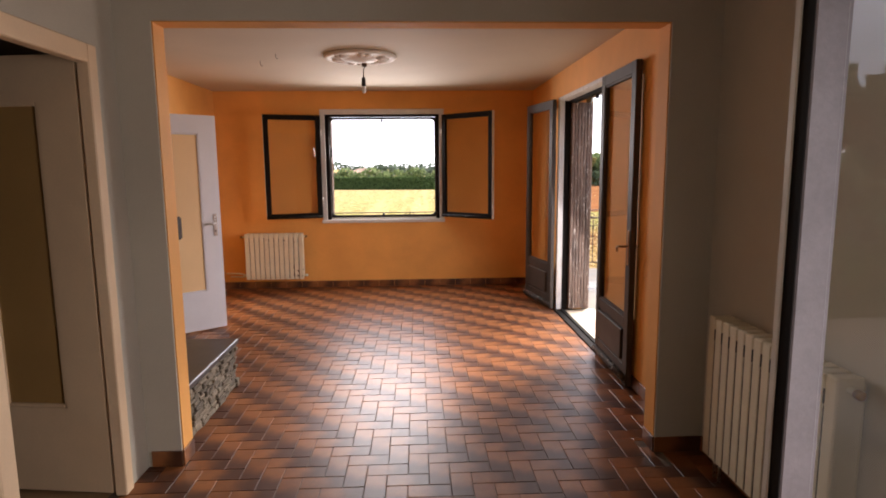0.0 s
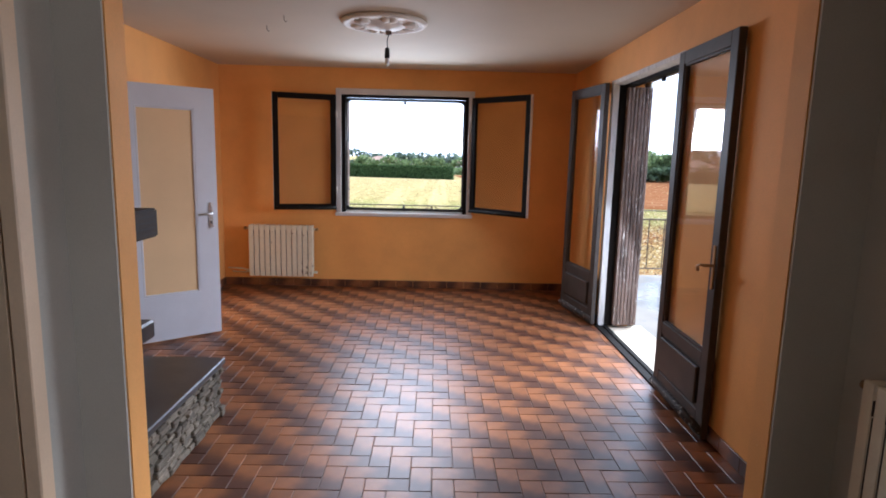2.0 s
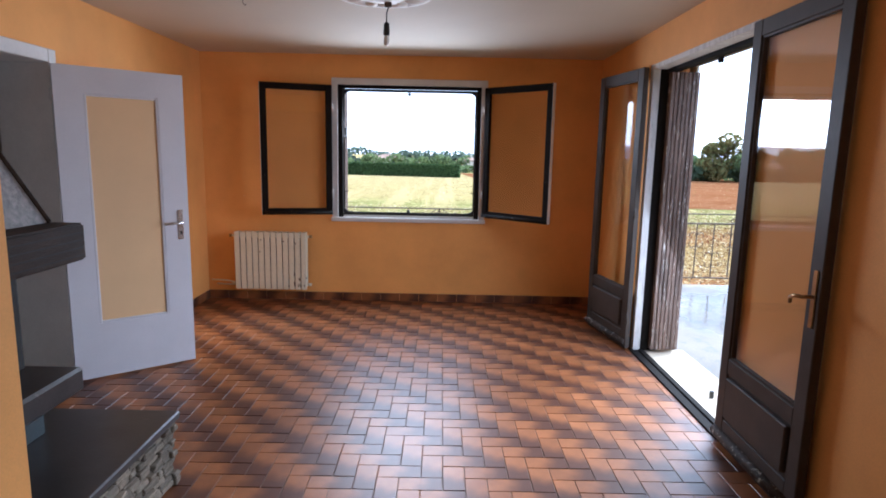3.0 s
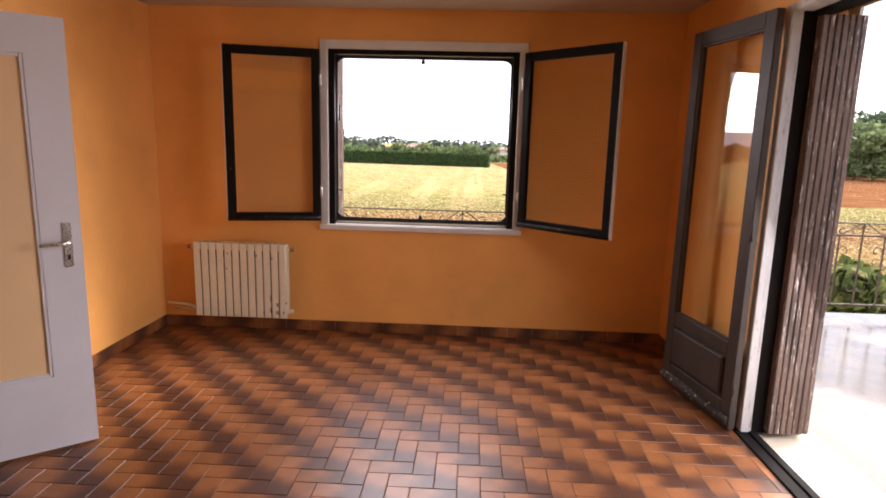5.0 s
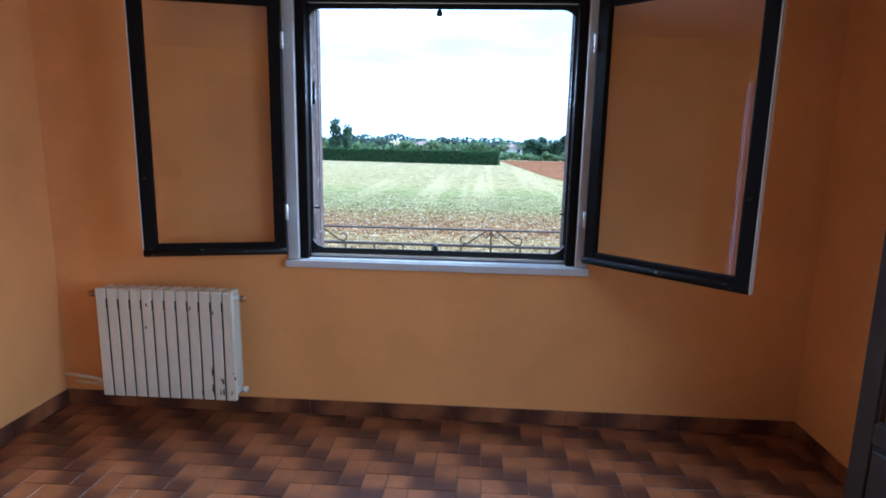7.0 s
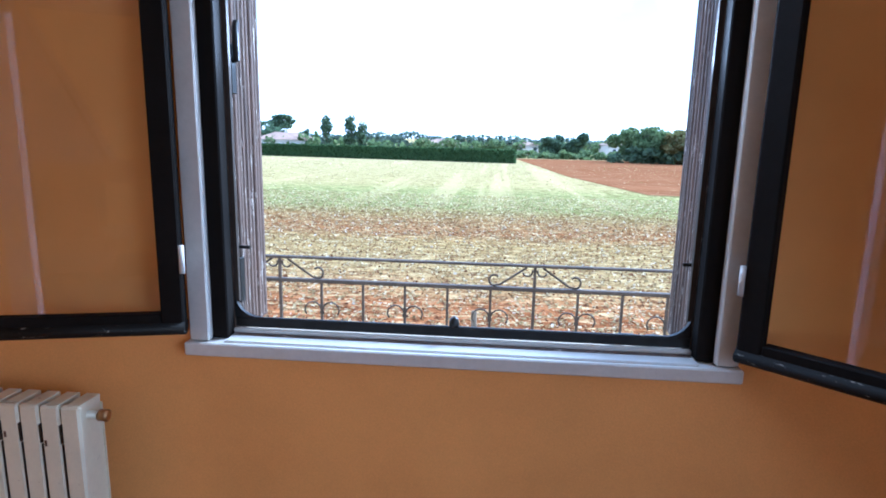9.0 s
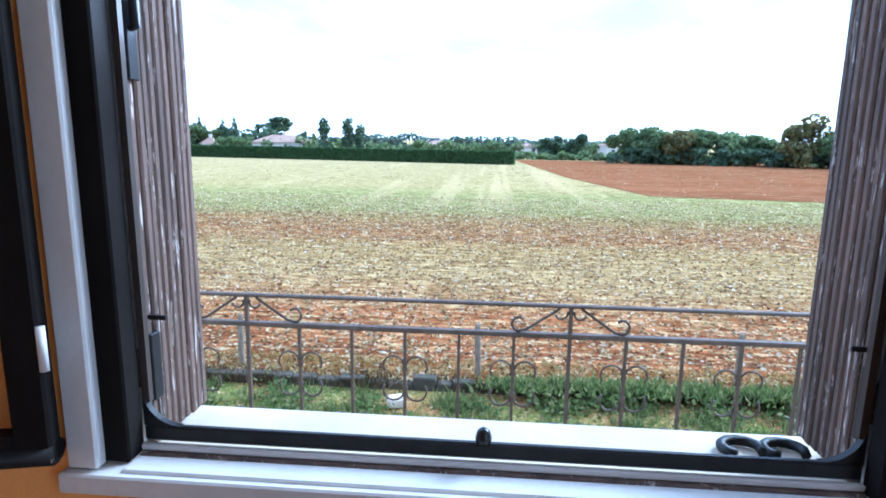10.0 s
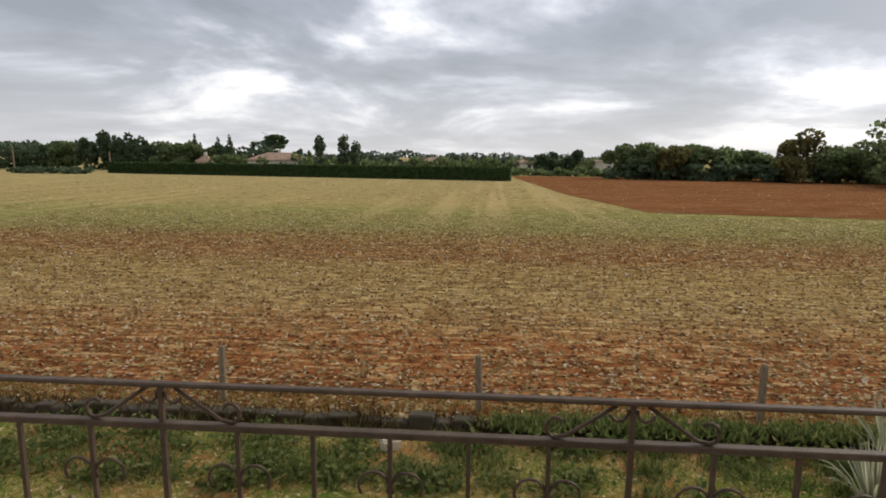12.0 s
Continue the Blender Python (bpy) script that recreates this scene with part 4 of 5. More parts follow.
    col = mix_rgb(n, l, math_node(n, l, "MULTIPLY", lane.outputs[0], far.outputs[0]), col, (0.46, 0.34, 0.16))
    l.new(col, p.inputs["Base Color"])
    return m


STUBBLE = field_material()
PLOUGHED = ground_material("ploughed_earth", ((0.185, 0.072, 0.028), (0.215, 0.088, 0.036), (0.15, 0.058, 0.023), (0.28, 0.145, 0.07)), fine=0.9, patch=0.2, stretch=(0.4, 2.6, 1))
LAWN = ground_material("rough_lawn", ((0.2, 0.16, 0.045), (0.11, 0.17, 0.03), (0.32, 0.14, 0.055), (0.38, 0.27, 0.12)), fine=14, broad=0.4, patch=1.1)

bm = bmesh.new()
bmesh.ops.create_grid(bm, x_segments=40, y_segments=40, size=2500)
for v in bm.verts:
    v.co.z = GZ
structure("ground", bm, STUBBLE, "wide stubble field with pale straw and reddish soil", "field")


def leaf_material(name, colour, other, rough=0.7):
    m = bpy.data.materials.new(name)
    m.use_nodes = True
    n, l = m.node_tree.nodes, m.node_tree.links
    p = n["Principled BSDF"]
    geo = n.new("ShaderNodeNewGeometry")
    shade = ramp(n, [(0, tuple(c * 0.55 for c in colour)), (0.55, colour), (1, other)])
    l.new(geo.outputs["Random Per Island"], shade.inputs[0])
    l.new(shade.outputs[0], p.inputs["Base Color"])
    p.inputs["Roughness"].default_value = rough
    p.inputs["Specular IOR Level"].default_value = 0.2
    thin = n.new("ShaderNodeBsdfTranslucent")
    l.new(shade.outputs[0], thin.inputs[0])
    mix = n.new("ShaderNodeMixShader")
    mix.inputs[0].default_value = 0.55
    l.new(p.outputs[0], mix.inputs[1])
    l.new(thin.outputs[0], mix.inputs[2])
    l.new(mix.outputs[0], n["Material Output"].inputs[0])
    return m


GREEN = leaf_material("green_foliage", (0.16, 0.215, 0.09), (0.22, 0.27, 0.11))
DEEP = leaf_material("dark_conifer_foliage", (0.105, 0.15, 0.085), (0.14, 0.19, 0.1))
# Distance haze is mixed into this leaf colour: bluer and greyer than GREEN.
HAZED_GREEN = leaf_material("haze_tinted_foliage", (0.14, 0.18, 0.13), (0.18, 0.22, 0.16))
AUTUMN = leaf_material("autumn_foliage", (0.2, 0.165, 0.06), (0.16, 0.19, 0.075))
HEDGE = leaf_material("clipped_hedge_foliage", (0.07, 0.12, 0.04), (0.1, 0.15, 0.055))
GRASS = leaf_material("grass_blades", (0.11, 0.18, 0.035), (0.28, 0.24, 0.08))
WEED = leaf_material("weed_leaves", (0.125, 0.165, 0.045), (0.27, 0.26, 0.1))
SILVER = leaf_material("silvery_strap_leaves", (0.42, 0.42, 0.27), (0.6, 0.58, 0.42))
STRAW = leaf_material("straw_and_stones", (0.46, 0.34, 0.15), (0.76, 0.64, 0.41), 0.9)
CLOD = leaf_material("reddish_clods", (0.15, 0.058, 0.022), (0.25, 0.12, 0.055), 0.95)
DRY = leaf_material("dry_golden_grass", (0.27, 0.19, 0.055), (0.42, 0.31, 0.12), 0.9)
# Darkened stems: the wall top's shadow line is put into this colour.
SHADE_STEMS = leaf_material("shade_brown_stems", (0.06, 0.04, 0.018), (0.15, 0.09, 0.035), 0.9)
STONES = leaf_material("pale_field_stones", (0.7, 0.6, 0.45), (0.85, 0.78, 0.66), 0.9)
BARK = material("grey_bark", (0.11, 0.085, 0.065), 0.95, vary=0.25, scale=2, fine=12, bump=0.6)
ROOF = material("pale_clay_roof", (0.36, 0.23, 0.16), 0.9, vary=0.15, scale=0.6, fine=6, bump=0.4)
HOUSE = material("pale_house_render", (0.55, 0.5, 0.43), 0.9, vary=0.08, scale=0.5, fine=8, bump=0.2)
PANE = material("dark_far_window", (0.06, 0.07, 0.08), 0.2, vary=0.1, scale=1, fine=10, bump=0.0)
POST = material("weathered_fence_post", (0.26, 0.19, 0.12), 0.9, vary=0.2, scale=6, fine=60, bump=0.5, stretch=(4, 4, 1))
KERB = material("mossy_low_wall", (0.065, 0.046, 0.028), 0.95, vary=0.3, scale=4, fine=40, bump=0.8, other=(0.035, 0.032, 0.015))


def scatter_quads(name, centres, size, rng, mat, flat=0.0, long=1.0):
    """Many small leaf faces, one at each centre."""
    n = len(centres)
    a = rng.normal(size=(n, 3))
    a[:, 2] *= 1 - flat
    a /= np.linalg.norm(a, axis=1)[:, None]
    b = np.cross(a, rng.normal(size=(n, 3)) * (1 - flat) + np.array([0, 0, flat]))
    b /= np.linalg.norm(b, axis=1)[:, None] + 1e-9
    s = np.asarray(size) * rng.uniform(0.6, 1.4, n)
    a, b = a * (s * long)[:, None], b * s[:, None]
    v = np.stack([centres - a, centres - 0.3 * a + b, centres + a, centres + 0.2 * a - b], 1).reshape(-1, 3)
    me = bpy.data.meshes.new(name)
    me.from_pydata(v.tolist(), [], np.arange(4 * n).reshape(-1, 4).tolist())
    me.materials.append(mat)
    return me


def crown_points(blobs, n, rng):
    """Points on and under the lumpy skin of overlapping blobs, each (centre, radii)."""
    share = np.array([r[0] * r[2] for _, r in blobs])
    pick = rng.choice(len(blobs), n, p=share / share.sum())
    d = rng.normal(size=(n, 3))
    d /= np.linalg.norm(d, axis=1)[:, None]
    c, r = np.array([b[0] for b in blobs])[pick], np.array([b[1] for b in blobs])[pick]
    return c + d * r * (rng.uniform(0.55, 1.0, n) ** 0.5 * rng.normal(1, 0.07, n))[:, None]


def tree(at, height, width, kind, mat, label, seed, leaves=900, size=0.42):
    rng = np.random.default_rng(seed)
    t = thing("tree", pose(*at), label, "tree")
    stem = 0.3 if kind == "round" else 0.62 if kind == "umbrella" else 0.12
    bm = bmesh.new()
    tube(bm, [(0, 0, -0.1), (0.05 * width, 0, height * 0.3), (0, 0.04 * width, height * 0.62), (0, 0, height * 0.86)], 0.035 * height * 0.5, 7)
    for v in bm.verts:
        k = 1 - 0.75 * max(0, v.co.z / height)
        v.co.x, v.co.y = v.co.x * k, v.co.y * k
    for j in range(6):
        a, z = j * 2.3 + seed, height * (stem + 0.06 * j)
        tube(bm, [(0, 0, z), (0.2 * width * math.cos(a), 0.2 * width * math.sin(a), z + 0.1 * height), (0.38 * width * math.cos(a), 0.38 * width * math.sin(a), z + 0.16 * height)], 0.012 * height * 0.5, 5)
    part("trunk", bm, BARK, t, smooth=True)
    blobs = []
    for j in range(16):
        if kind == "umbrella":
            a, r = rng.uniform(0, 6.3), width * 0.42 * rng.uniform(0, 1) ** 0.5
            blobs.append(((r * math.cos(a), r * math.sin(a), height * rng.uniform(0.62, 0.95)), (width * 0.17, width * 0.17, height * 0.06)))
        elif kind == "column":
            z = rng.uniform(0.18, 0.93)
            w = width * (0.3 if z < 0.75 else 0.2)
            blobs.append(((rng.uniform(-0.16, 0.16) * width, rng.uniform(-0.16, 0.16) * width, height * z), (w, w, height * 0.1)))
        elif kind == "cone":
            z = (j + 0.5) / 16
            w = width * 0.5 * (1 - z) + 0.15
            blobs.append(((rng.uniform(-0.1, 0.1) * w, rng.uniform(-0.1, 0.1) * w, height * (0.12 + 0.86 * z)), (w, w, height * 0.06)))
        else:
            a, r, z = rng.uniform(0, 6.3), width * 0.36 * rng.uniform(0, 1) ** 0.5, rng.uniform(0.16, 0.86)
            w = width * rng.uniform(0.14, 0.25)
            blobs.append(((r * math.cos(a), r * math.sin(a), height * z), (w, w, min(height * 0.15, w))))
    o = new("crown", scatter_quads("crown", crown_points(blobs, leaves, rng), size, rng, mat))
    o.parent = t
    return t


TREES = [  # x, y, height, width, kind, foliage, words
    (-118, 150, 7.6, 15, "round", DEEP, "dark broad tree at the field's far edge"), (-108, 152, 7.2, 9, "round", GREEN, "green broad tree in a distant wood"),
    (-79, 150, 7.8, 9, "round", GREEN, "green broad tree behind the clipped hedge"), (-74, 148, 7.4, 8, "round", GREEN, "green broad tree behind the clipped hedge"),
    (-73, 152, 9.2, 3.4, "cone", DEEP, "dark pointed conifer in a distant garden"), (-66, 150, 8.4, 4.5, "cone", DEEP, "dark conifer in a distant garden"), (-63.5, 151, 9.0, 4.6, "cone", DEEP, "dark conifer in a distant garden"),
    (-69, 149, 6.5, 6, "round", GREEN, "green tree in a distant garden"),
    (-58.8, 170, 9.6, 9, "umbrella", DEEP, "dark umbrella pine rising above a house"),
    (-46, 152, 5.8, 2.0, "column", DEEP, "small dark cypress in a distant garden"), (-43.8, 153, 5.0, 2.2, "column", GREEN, "small column-shaped tree in a distant garden"),
    (-36, 135, 8.4, 3.2, "column", DEEP, "tall dark tree standing behind the hedge"), (-30.8, 135, 8.7, 3.6, "column", DEEP, "tall dark tree standing behind the hedge"), (-28.2, 135, 7.2, 3.4, "column", DEEP, "dark tree beside a taller one"),
    (15, 150, 5.9, 6.4, "round", DEEP, "dark round tree beside the ploughed field"), (20.3, 150, 6.0, 6.2, "round", DEEP, "dark round tree beside the ploughed field"),
    (29, 125, 7.2, 7, "round", GREEN, "green tree at the end of a wood"), (33, 124, 7.4, 8, "round", GREEN, "green tree in the wood's edge"), (35.5, 121, 6.6, 8, "round", AUTUMN, "rust-coloured autumn tree in the wood's edge"),
    (40, 124, 7.0, 8, "round", GREEN, "green tree in the wood's edge"), (46, 124, 6.4, 9, "round", GREEN, "green tree in the wood's edge"), (51, 122, 6.0, 8, "round", GREEN, "low green tree in the wood's edge"),
    (54.5, 114, 9.3, 9, "round", AUTUMN, "tall greenish-brown tree in the wood's edge"), (60, 114, 7.8, 9, "round", GREEN, "green tree in the wood's edge"),
    (65, 112, 8.2, 8, "round", GREEN, "green tree in the wood's edge"), (69, 109, 11.6, 9, "round", DEEP, "tall dark tree in the wood's edge"), (60, 98, 10.6, 13, "round", GREEN, "large green tree beyond the terrace"), (71, 98, 10.4, 13, "round", GREEN, "large green tree beyond the terrace"),
    (5.2, -7.5, 6.6, 5.5, "round", GREEN, "green garden tree beyond the terrace"), (9.5, -9, 7.4, 6, "round", DEEP, "dark garden tree beyond the terrace"), (14, -8, 8, 7, "round", DEEP, "dark garden tree beyond the terrace"), (2.2, -7, 6.2, 5, "round", GREEN, "green garden tree beyond the terrace"),
]
for i, (x, y, h, w, kind, mat, words) in enumerate(TREES):
    tree((x - 0.0125 * (y - 7) if y > 100 and x < 56 else x, y, GZ), h, w, kind, mat, words, i + 3, leaves=2600 if w > 5 else 900, size=0.31 if w > 5 else 0.24)


def wood(name, spots, mat, label, seed, leaves, size):
    """A far wood nobody could count, as one mass of leaves; spots are (x, y, width, height)."""
    rng = np.random.default_rng(seed)
    blobs = []
    for x, y, w, h in spots:
        x -= 0.0125 * (y - 7)
        for _ in range(5):
            z = rng.uniform(0.06, 0.8)
            blobs.append(((x + rng.uniform(-0.4, 0.4) * w, y + rng.uniform(-2, 2), GZ + h * z), (w * 0.28, w * 0.28, h * 0.2)))
    tagged(new(name, scatter_quads(name, crown_points(blobs, leaves, rng), size, rng, mat)), label, "wood", kind="stuff")


rng = np.random.default_rng(4)
wood("far_wood", [(x, 225 + rng.uniform(-6, 6), 9, rng.uniform(4.2, 6.6)) for x in range(-70, 60, 4)], HAZED_GREEN, "green wood along the horizon, haze put into its leaf colour", 21, 9000, 0.55)
wood("poplar_row", [(x, 150, 3.2, rng.uniform(9.2, 10.0)) for x in np.arange(-101, -84, 1.6)], DEEP, "dense dark row of tall trees", 22, 5000, 0.36)
wood("left_wood", [(x, 158 + rng.uniform(-4, 4), 8, rng.uniform(5.5, 8.2)) for x in range(-170, -50, 5)], DEEP, "dark wood along the far field", 23, 8000, 0.5)
wood("right_wood", [(x, 128 - (x - 25) * 0.3 + rng.uniform(-2, 2), 7, rng.uniform(5.0, 6.6)) for x in range(28, 130, 4)], GREEN, "green wood edge behind the ploughed field", 24, 14000, 0.4)
wood("wood_undergrowth", [(x, 125 - (x - 25) * 0.3, 6, 3.4) for x in range(27, 130, 3)], DEEP, "dark undergrowth below the wood", 25, 9000, 0.36)
wood("field_bushes", [(x, 120, 3, 1.4) for x in range(-94, -78, 2)], DEEP, "low bushes at the field's edge", 26, 1500, 0.25)
wood("garden_greenery", [(x, 142, 5, rng.uniform(3, 4.6)) for x in range(-62, -20, 4)] + [(x, 175, 6, 4.2) for x in range(-20, 45, 5)], GREEN, "green garden shrubs between far houses", 27, 6000, 0.4)

wood("far_verge", [(x, 139, 4, rng.uniform(1.0, 2.2)) for x in range(4, 34, 2)], GREEN, "low green verge beside the far road", 28, 3000, 0.3)

# clipped hedge
hedge = thing("hedge", along((-81.2, 127), (3.35, 108.6), GZ), "long clipped dark green hedge across the field", "hedge")
HL = math.dist((-81.2, 127), (3.35, 108.6))
part("hedge_core", boxes((0.1, HL - 0.1, -0.5, 0.5, -0.05, 2.1)), HEDGE, hedge)
rng = np.random.default_rng(9)
n = 16000
pts = np.stack([rng.uniform(0, HL, n), rng.uniform(-0.65, 0.65, n), rng.uniform(0, 2.3, n)], 1)
side = rng.integers(0, 3, n)
pts[side == 0, 1], pts[side == 1, 2] = -0.62, 2.2
pts += rng.normal(0, 0.05, pts.shape)
o = tagged(new("hedge_leaves", scatter_quads("hedge_leaves", pts, 0.16, rng, HEDGE)), kind="stuff")
o.parent = hedge


border = thing("hedge", pose(1.9, -3.15, GZ), "dark low garden hedge at the end of the terrace", "hedge")
part("hedge_core", boxes((0, 9, -0.25, 0.25, -0.05, 3.0)), HEDGE, border)
pts = np.stack([rng.uniform(0, 9, 9000), rng.uniform(-0.3, 0.32, 9000), rng.uniform(1.6, 3.12, 9000)], 1)
o = tagged(new("hedge_leaves", scatter_quads("hedge_leaves", pts, 0.05, rng, HEDGE)), kind="stuff")
o.parent = border


def house(at, w, d, h, rise, label, windows):
    g = thing("house", at, label, "house", "far houses")
    part("wall", boxes((-w / 2, w / 2, -d / 2, d / 2, 0, h)), HOUSE, g)
    bm = bmesh.new()
    e = 0.4
    low = [bm.verts.new(p) for p in ((-w / 2 - e, -d / 2 - e, h), (w / 2 + e, -d / 2 - e, h), (w / 2 + e, d / 2 + e, h), (-w / 2 - e, d / 2 + e, h))]
    top = [bm.verts.new((-w / 2 + d * 0.4, 0, h + rise)), bm.verts.new((w / 2 - d * 0.4, 0, h + rise))]
    for f in ((low[0], low[1], top[1], top[0]), (low[2], low[3], top[0], top[1]), (low[1], low[2], top[1]), (low[3], low[0], top[0]), tuple(low[::-1])):
        bm.faces.new(f)
    roof = part("roof", bm, ROOF, g)
    part("chimney", boxes((-0.3, 0.3, -0.3, 0.3, h + rise * 0.5, h + rise + 0.7)), HOUSE, roof)
    for x in windows:
        win = part("window", boxes((x - 0.6, x + 0.6, -d / 2 - 0.03, -d / 2 + 0.05, 1.0, 2.2)), WHITE, g)
        part("pane", boxes((x - 0.5, x + 0.5, -d / 2 - 0.05, -d / 2 - 0.034, 1.1, 2.1)), PANE, win)


house(pose(-50.7, 146, GZ, 0, 0, 8), 13, 9, 3.0, 1.7, "low house with a pale clay hip roof behind the hedge", (-4.5, -1, 3))
house(pose(-16.8, 190, GZ, 0, 0, -5), 10, 8, 2.6, 1.3, "small distant house with a clay roof among trees", (-3, 2))
house(pose(8.6, 176, GZ, 0, 0, 4), 6, 6, 2.6, 0.9, "pale distant house beside a dark round tree", (-2, 2))
house(pose(33, 171, GZ, 0, 0, 12), 8, 7, 3.2, 1.4, "white distant house at the end of the wood", (-2.4, 1.6))
house(pose(-67.7, 143, GZ, 0, 0, 0), 3, 3, 2.4, 1.6, "small distant outbuilding behind the hedge", (0,))
for x, y, h in ((-81.6, 128, 4.6), (-113.8, 140, 5.8)):
    p = thing("utility_pole", pose(x, y, GZ), "pale upright pole at the far field edge", "pole", "far poles")
    bm = bmesh.new()
    tube(bm, [(0, 0, -0.1), (0, 0, h)], 0.14, 8)
    part("shaft", bm, POST, p)

# fields and garden
bm = bmesh.new()
bm.faces.new([bm.verts.new((x, y, GZ + 0.03)) for x, y in ((4.0, 134), (8.0, 73), (11.5, 52), (27, 49), (160, 46), (160, 134))])
structure("ploughed_field", bm, PLOUGHED, "reddish-brown ploughed field", "field")
bm = bmesh.new()
bm.faces.new([bm.verts.new((x, y, GZ + 0.02)) for x, y in ((-30, 2), (30, 2), (30, 15.35), (-30, 15.15))])
structure("garden_ground", bm, LAWN, "rough garden strip with bare earth and weeds", "garden")
rng = np.random.default_rng(31)


def strewn(name, n, x0, x1, y0, y1, size, mat, label, category, lift=0.02, long=1.4, near=1.0):
    y = y0 + (y1 - y0) * rng.uniform(0, 1, n) ** near
    pts = np.stack([rng.uniform(x0, x1, n), y, np.full(n, GZ + lift)], 1)
    tagged(new(name, scatter_quads(name, pts, size * (0.7 + 0.3 * (y - y0) / (y1 - y0)), rng, mat, flat=0.75, long=long)), label, category, kind="stuff")


strewn("straw_litter", 85000, -30, 30, 15.6, 48, 0.048, STRAW, "pale straw and stones strewn over the field", "straw", near=1.7)
strewn("clods", 26000, -26, 26, 15.8, 38, 0.036, CLOD, "reddish clods strewn over the field", "soil", near=1.6)
strewn("dark_clods", 20000, -28, 28, 15.7, 42, 0.04, CLOD, "dark damp clods between the stubble", "soil", lift=0.025, near=1.5)
strewn("pale_stones", 2200, -24, 24, 15.7, 36, 0.05, STONES, "pale stones lying on the stubble field", "stones", lift=0.03, long=1.1, near=1.5)
strewn("plough_litter", 700, 12, 90, 51, 118, 0.08, DRY, "pale streaks of litter on the ploughed field", "litter", lift=0.05, long=3.0)
strewn("far_straw", 12000, -60, 60, 42, 106, 0.07, STRAW, "pale straw lines on the far field", "straw", near=1.2)


def blades(name, n, x0, x1, y0, y1, h, w, mat, label, clumps=0, base=0.02):
    """Thin upright blades, in clumps where asked."""
    if clumps:
        cx, cy = rng.uniform(x0, x1, clumps), rng.uniform(y0, y1, clumps)
        k = rng.integers(0, clumps, n)
        x, y = cx[k] + rng.normal(0, 0.16, n), cy[k] + rng.normal(0, 0.12, n)
    else:
        x, y = rng.uniform(x0, x1, n), rng.uniform(y0, y1, n)
    a = rng.uniform(0, 6.3, n)
    hh, lean = h * rng.uniform(0.5, 1.3, n), rng.normal(0, 0.5, (n, 2)) * h
    p = np.stack([x, y, np.full(n, GZ + base)], 1)
    off = np.stack([np.cos(a), np.sin(a), 0 * a], 1) * w
    tip = p + np.stack([lean[:, 0], lean[:, 1], hh], 1)
    me = bpy.data.meshes.new(name)
    me.from_pydata(np.stack([p - off, p + off, tip], 1).reshape(-1, 3).tolist(), [], np.arange(3 * n).reshape(-1, 3).tolist())
    me.materials.append(mat)
    tagged(new(name, me), label, "grass", kind="stuff")


blades("garden_grass", 14000, -10, 9, 11.2, 15.2, 0.07, 0.008, GRASS, "short rough grass of the garden strip")
blades("weed_clumps", 3600, -6.5, 7.5, 13.7, 15.0, 0.17, 0.014, WEED, "tufted green weeds", clumps=40)
cx, cy = rng.uniform(-7.5, 8, 80), rng.uniform(13.5, 15.1, 80)
pick = rng.integers(0, 80, 8000)
spots = np.stack([cx[pick] + rng.normal(0, 0.19, 8000), cy[pick] + rng.normal(0, 0.13, 8000), GZ + 0.03 + np.abs(rng.normal(0, 0.09, 8000))], 1)
tagged(new("leafy_weeds", scatter_quads("leafy_weeds", spots, 0.028, rng, WEED, flat=0.3, long=1.5)), "leafy green weeds crowding the garden strip", "weeds", kind="stuff")
strewn("fallen_litter", 3000, -9, 8, 11.0, 15.0, 0.022, STRAW, "pale litter and pebbles on the garden earth", "litter", lift=0.035)
blades("verge_grass", 9000, -14, 12, 15.4, 16.6, 0.11, 0.01, DRY, "dry grass along the field edge")
# These dark tufts draw the shadow line along the low wall's top.
blades("edge_tufts", 5000, -12, 9, 15.2, 15.5, 0.13, 0.014, SHADE_STEMS, "dry tufts overhanging the low wall, coloured dark as its shadow line", clumps=90, base=0.08)
blades("ivy_leaves", 4000, -0.5, 9, 15.1, 15.35, 0.12, 0.03, WEED, "ivy hanging over the low wall", clumps=60, base=0.2)

low = thing("low_wall", pose(0, 15.38, GZ), "low mossy stone edging at the field", "wall")
sr = random.Random(8)
x = -12.0
while x < 10:
    w = sr.uniform(0.25, 0.5)
    bm = boxes((x, x + w - 0.015, -0.1 + sr.uniform(-0.02, 0.02), 0.1, -0.05, 0.17 + sr.uniform(-0.08, 0.05)))
    for v in bm.verts:
        v.co += Vector((sr.uniform(-0.012, 0.012), sr.uniform(-0.012, 0.012), sr.uniform(-0.012, 0.012)))
    part("stone", bevelled(bm, 0.02), KERB, low)
    x += w
for x in (-9.1, -4.81, -0.61, 3.7, 8.1):
    p = thing("fence_post", pose(x, 16.0, GZ, sr.uniform(-2, 2), sr.uniform(-2, 2), 0), "weathered grey fence post at the field edge", "post", "field fence posts")
    bm = bmesh.new()
    lathe(bm, [(0.055, -0.2), (0.058, 0.4), (0.052, 0.9), (0.04, 0.94), (0.01, 0.95)], 9)
    part("shaft", bm, POST, p)
wire = thing("fence_wire", pose(0, 15.94, GZ), "thin sagging fence wire between posts", "wire")
bm = bmesh.new()
tube(bm, [(-9.1 + 0.435 * k, 0, 0.42 + 0.02 * math.sin(1.45 * k)) for k in range(41)], 0.004, 4)
part("strand", bm, IRON, wire)
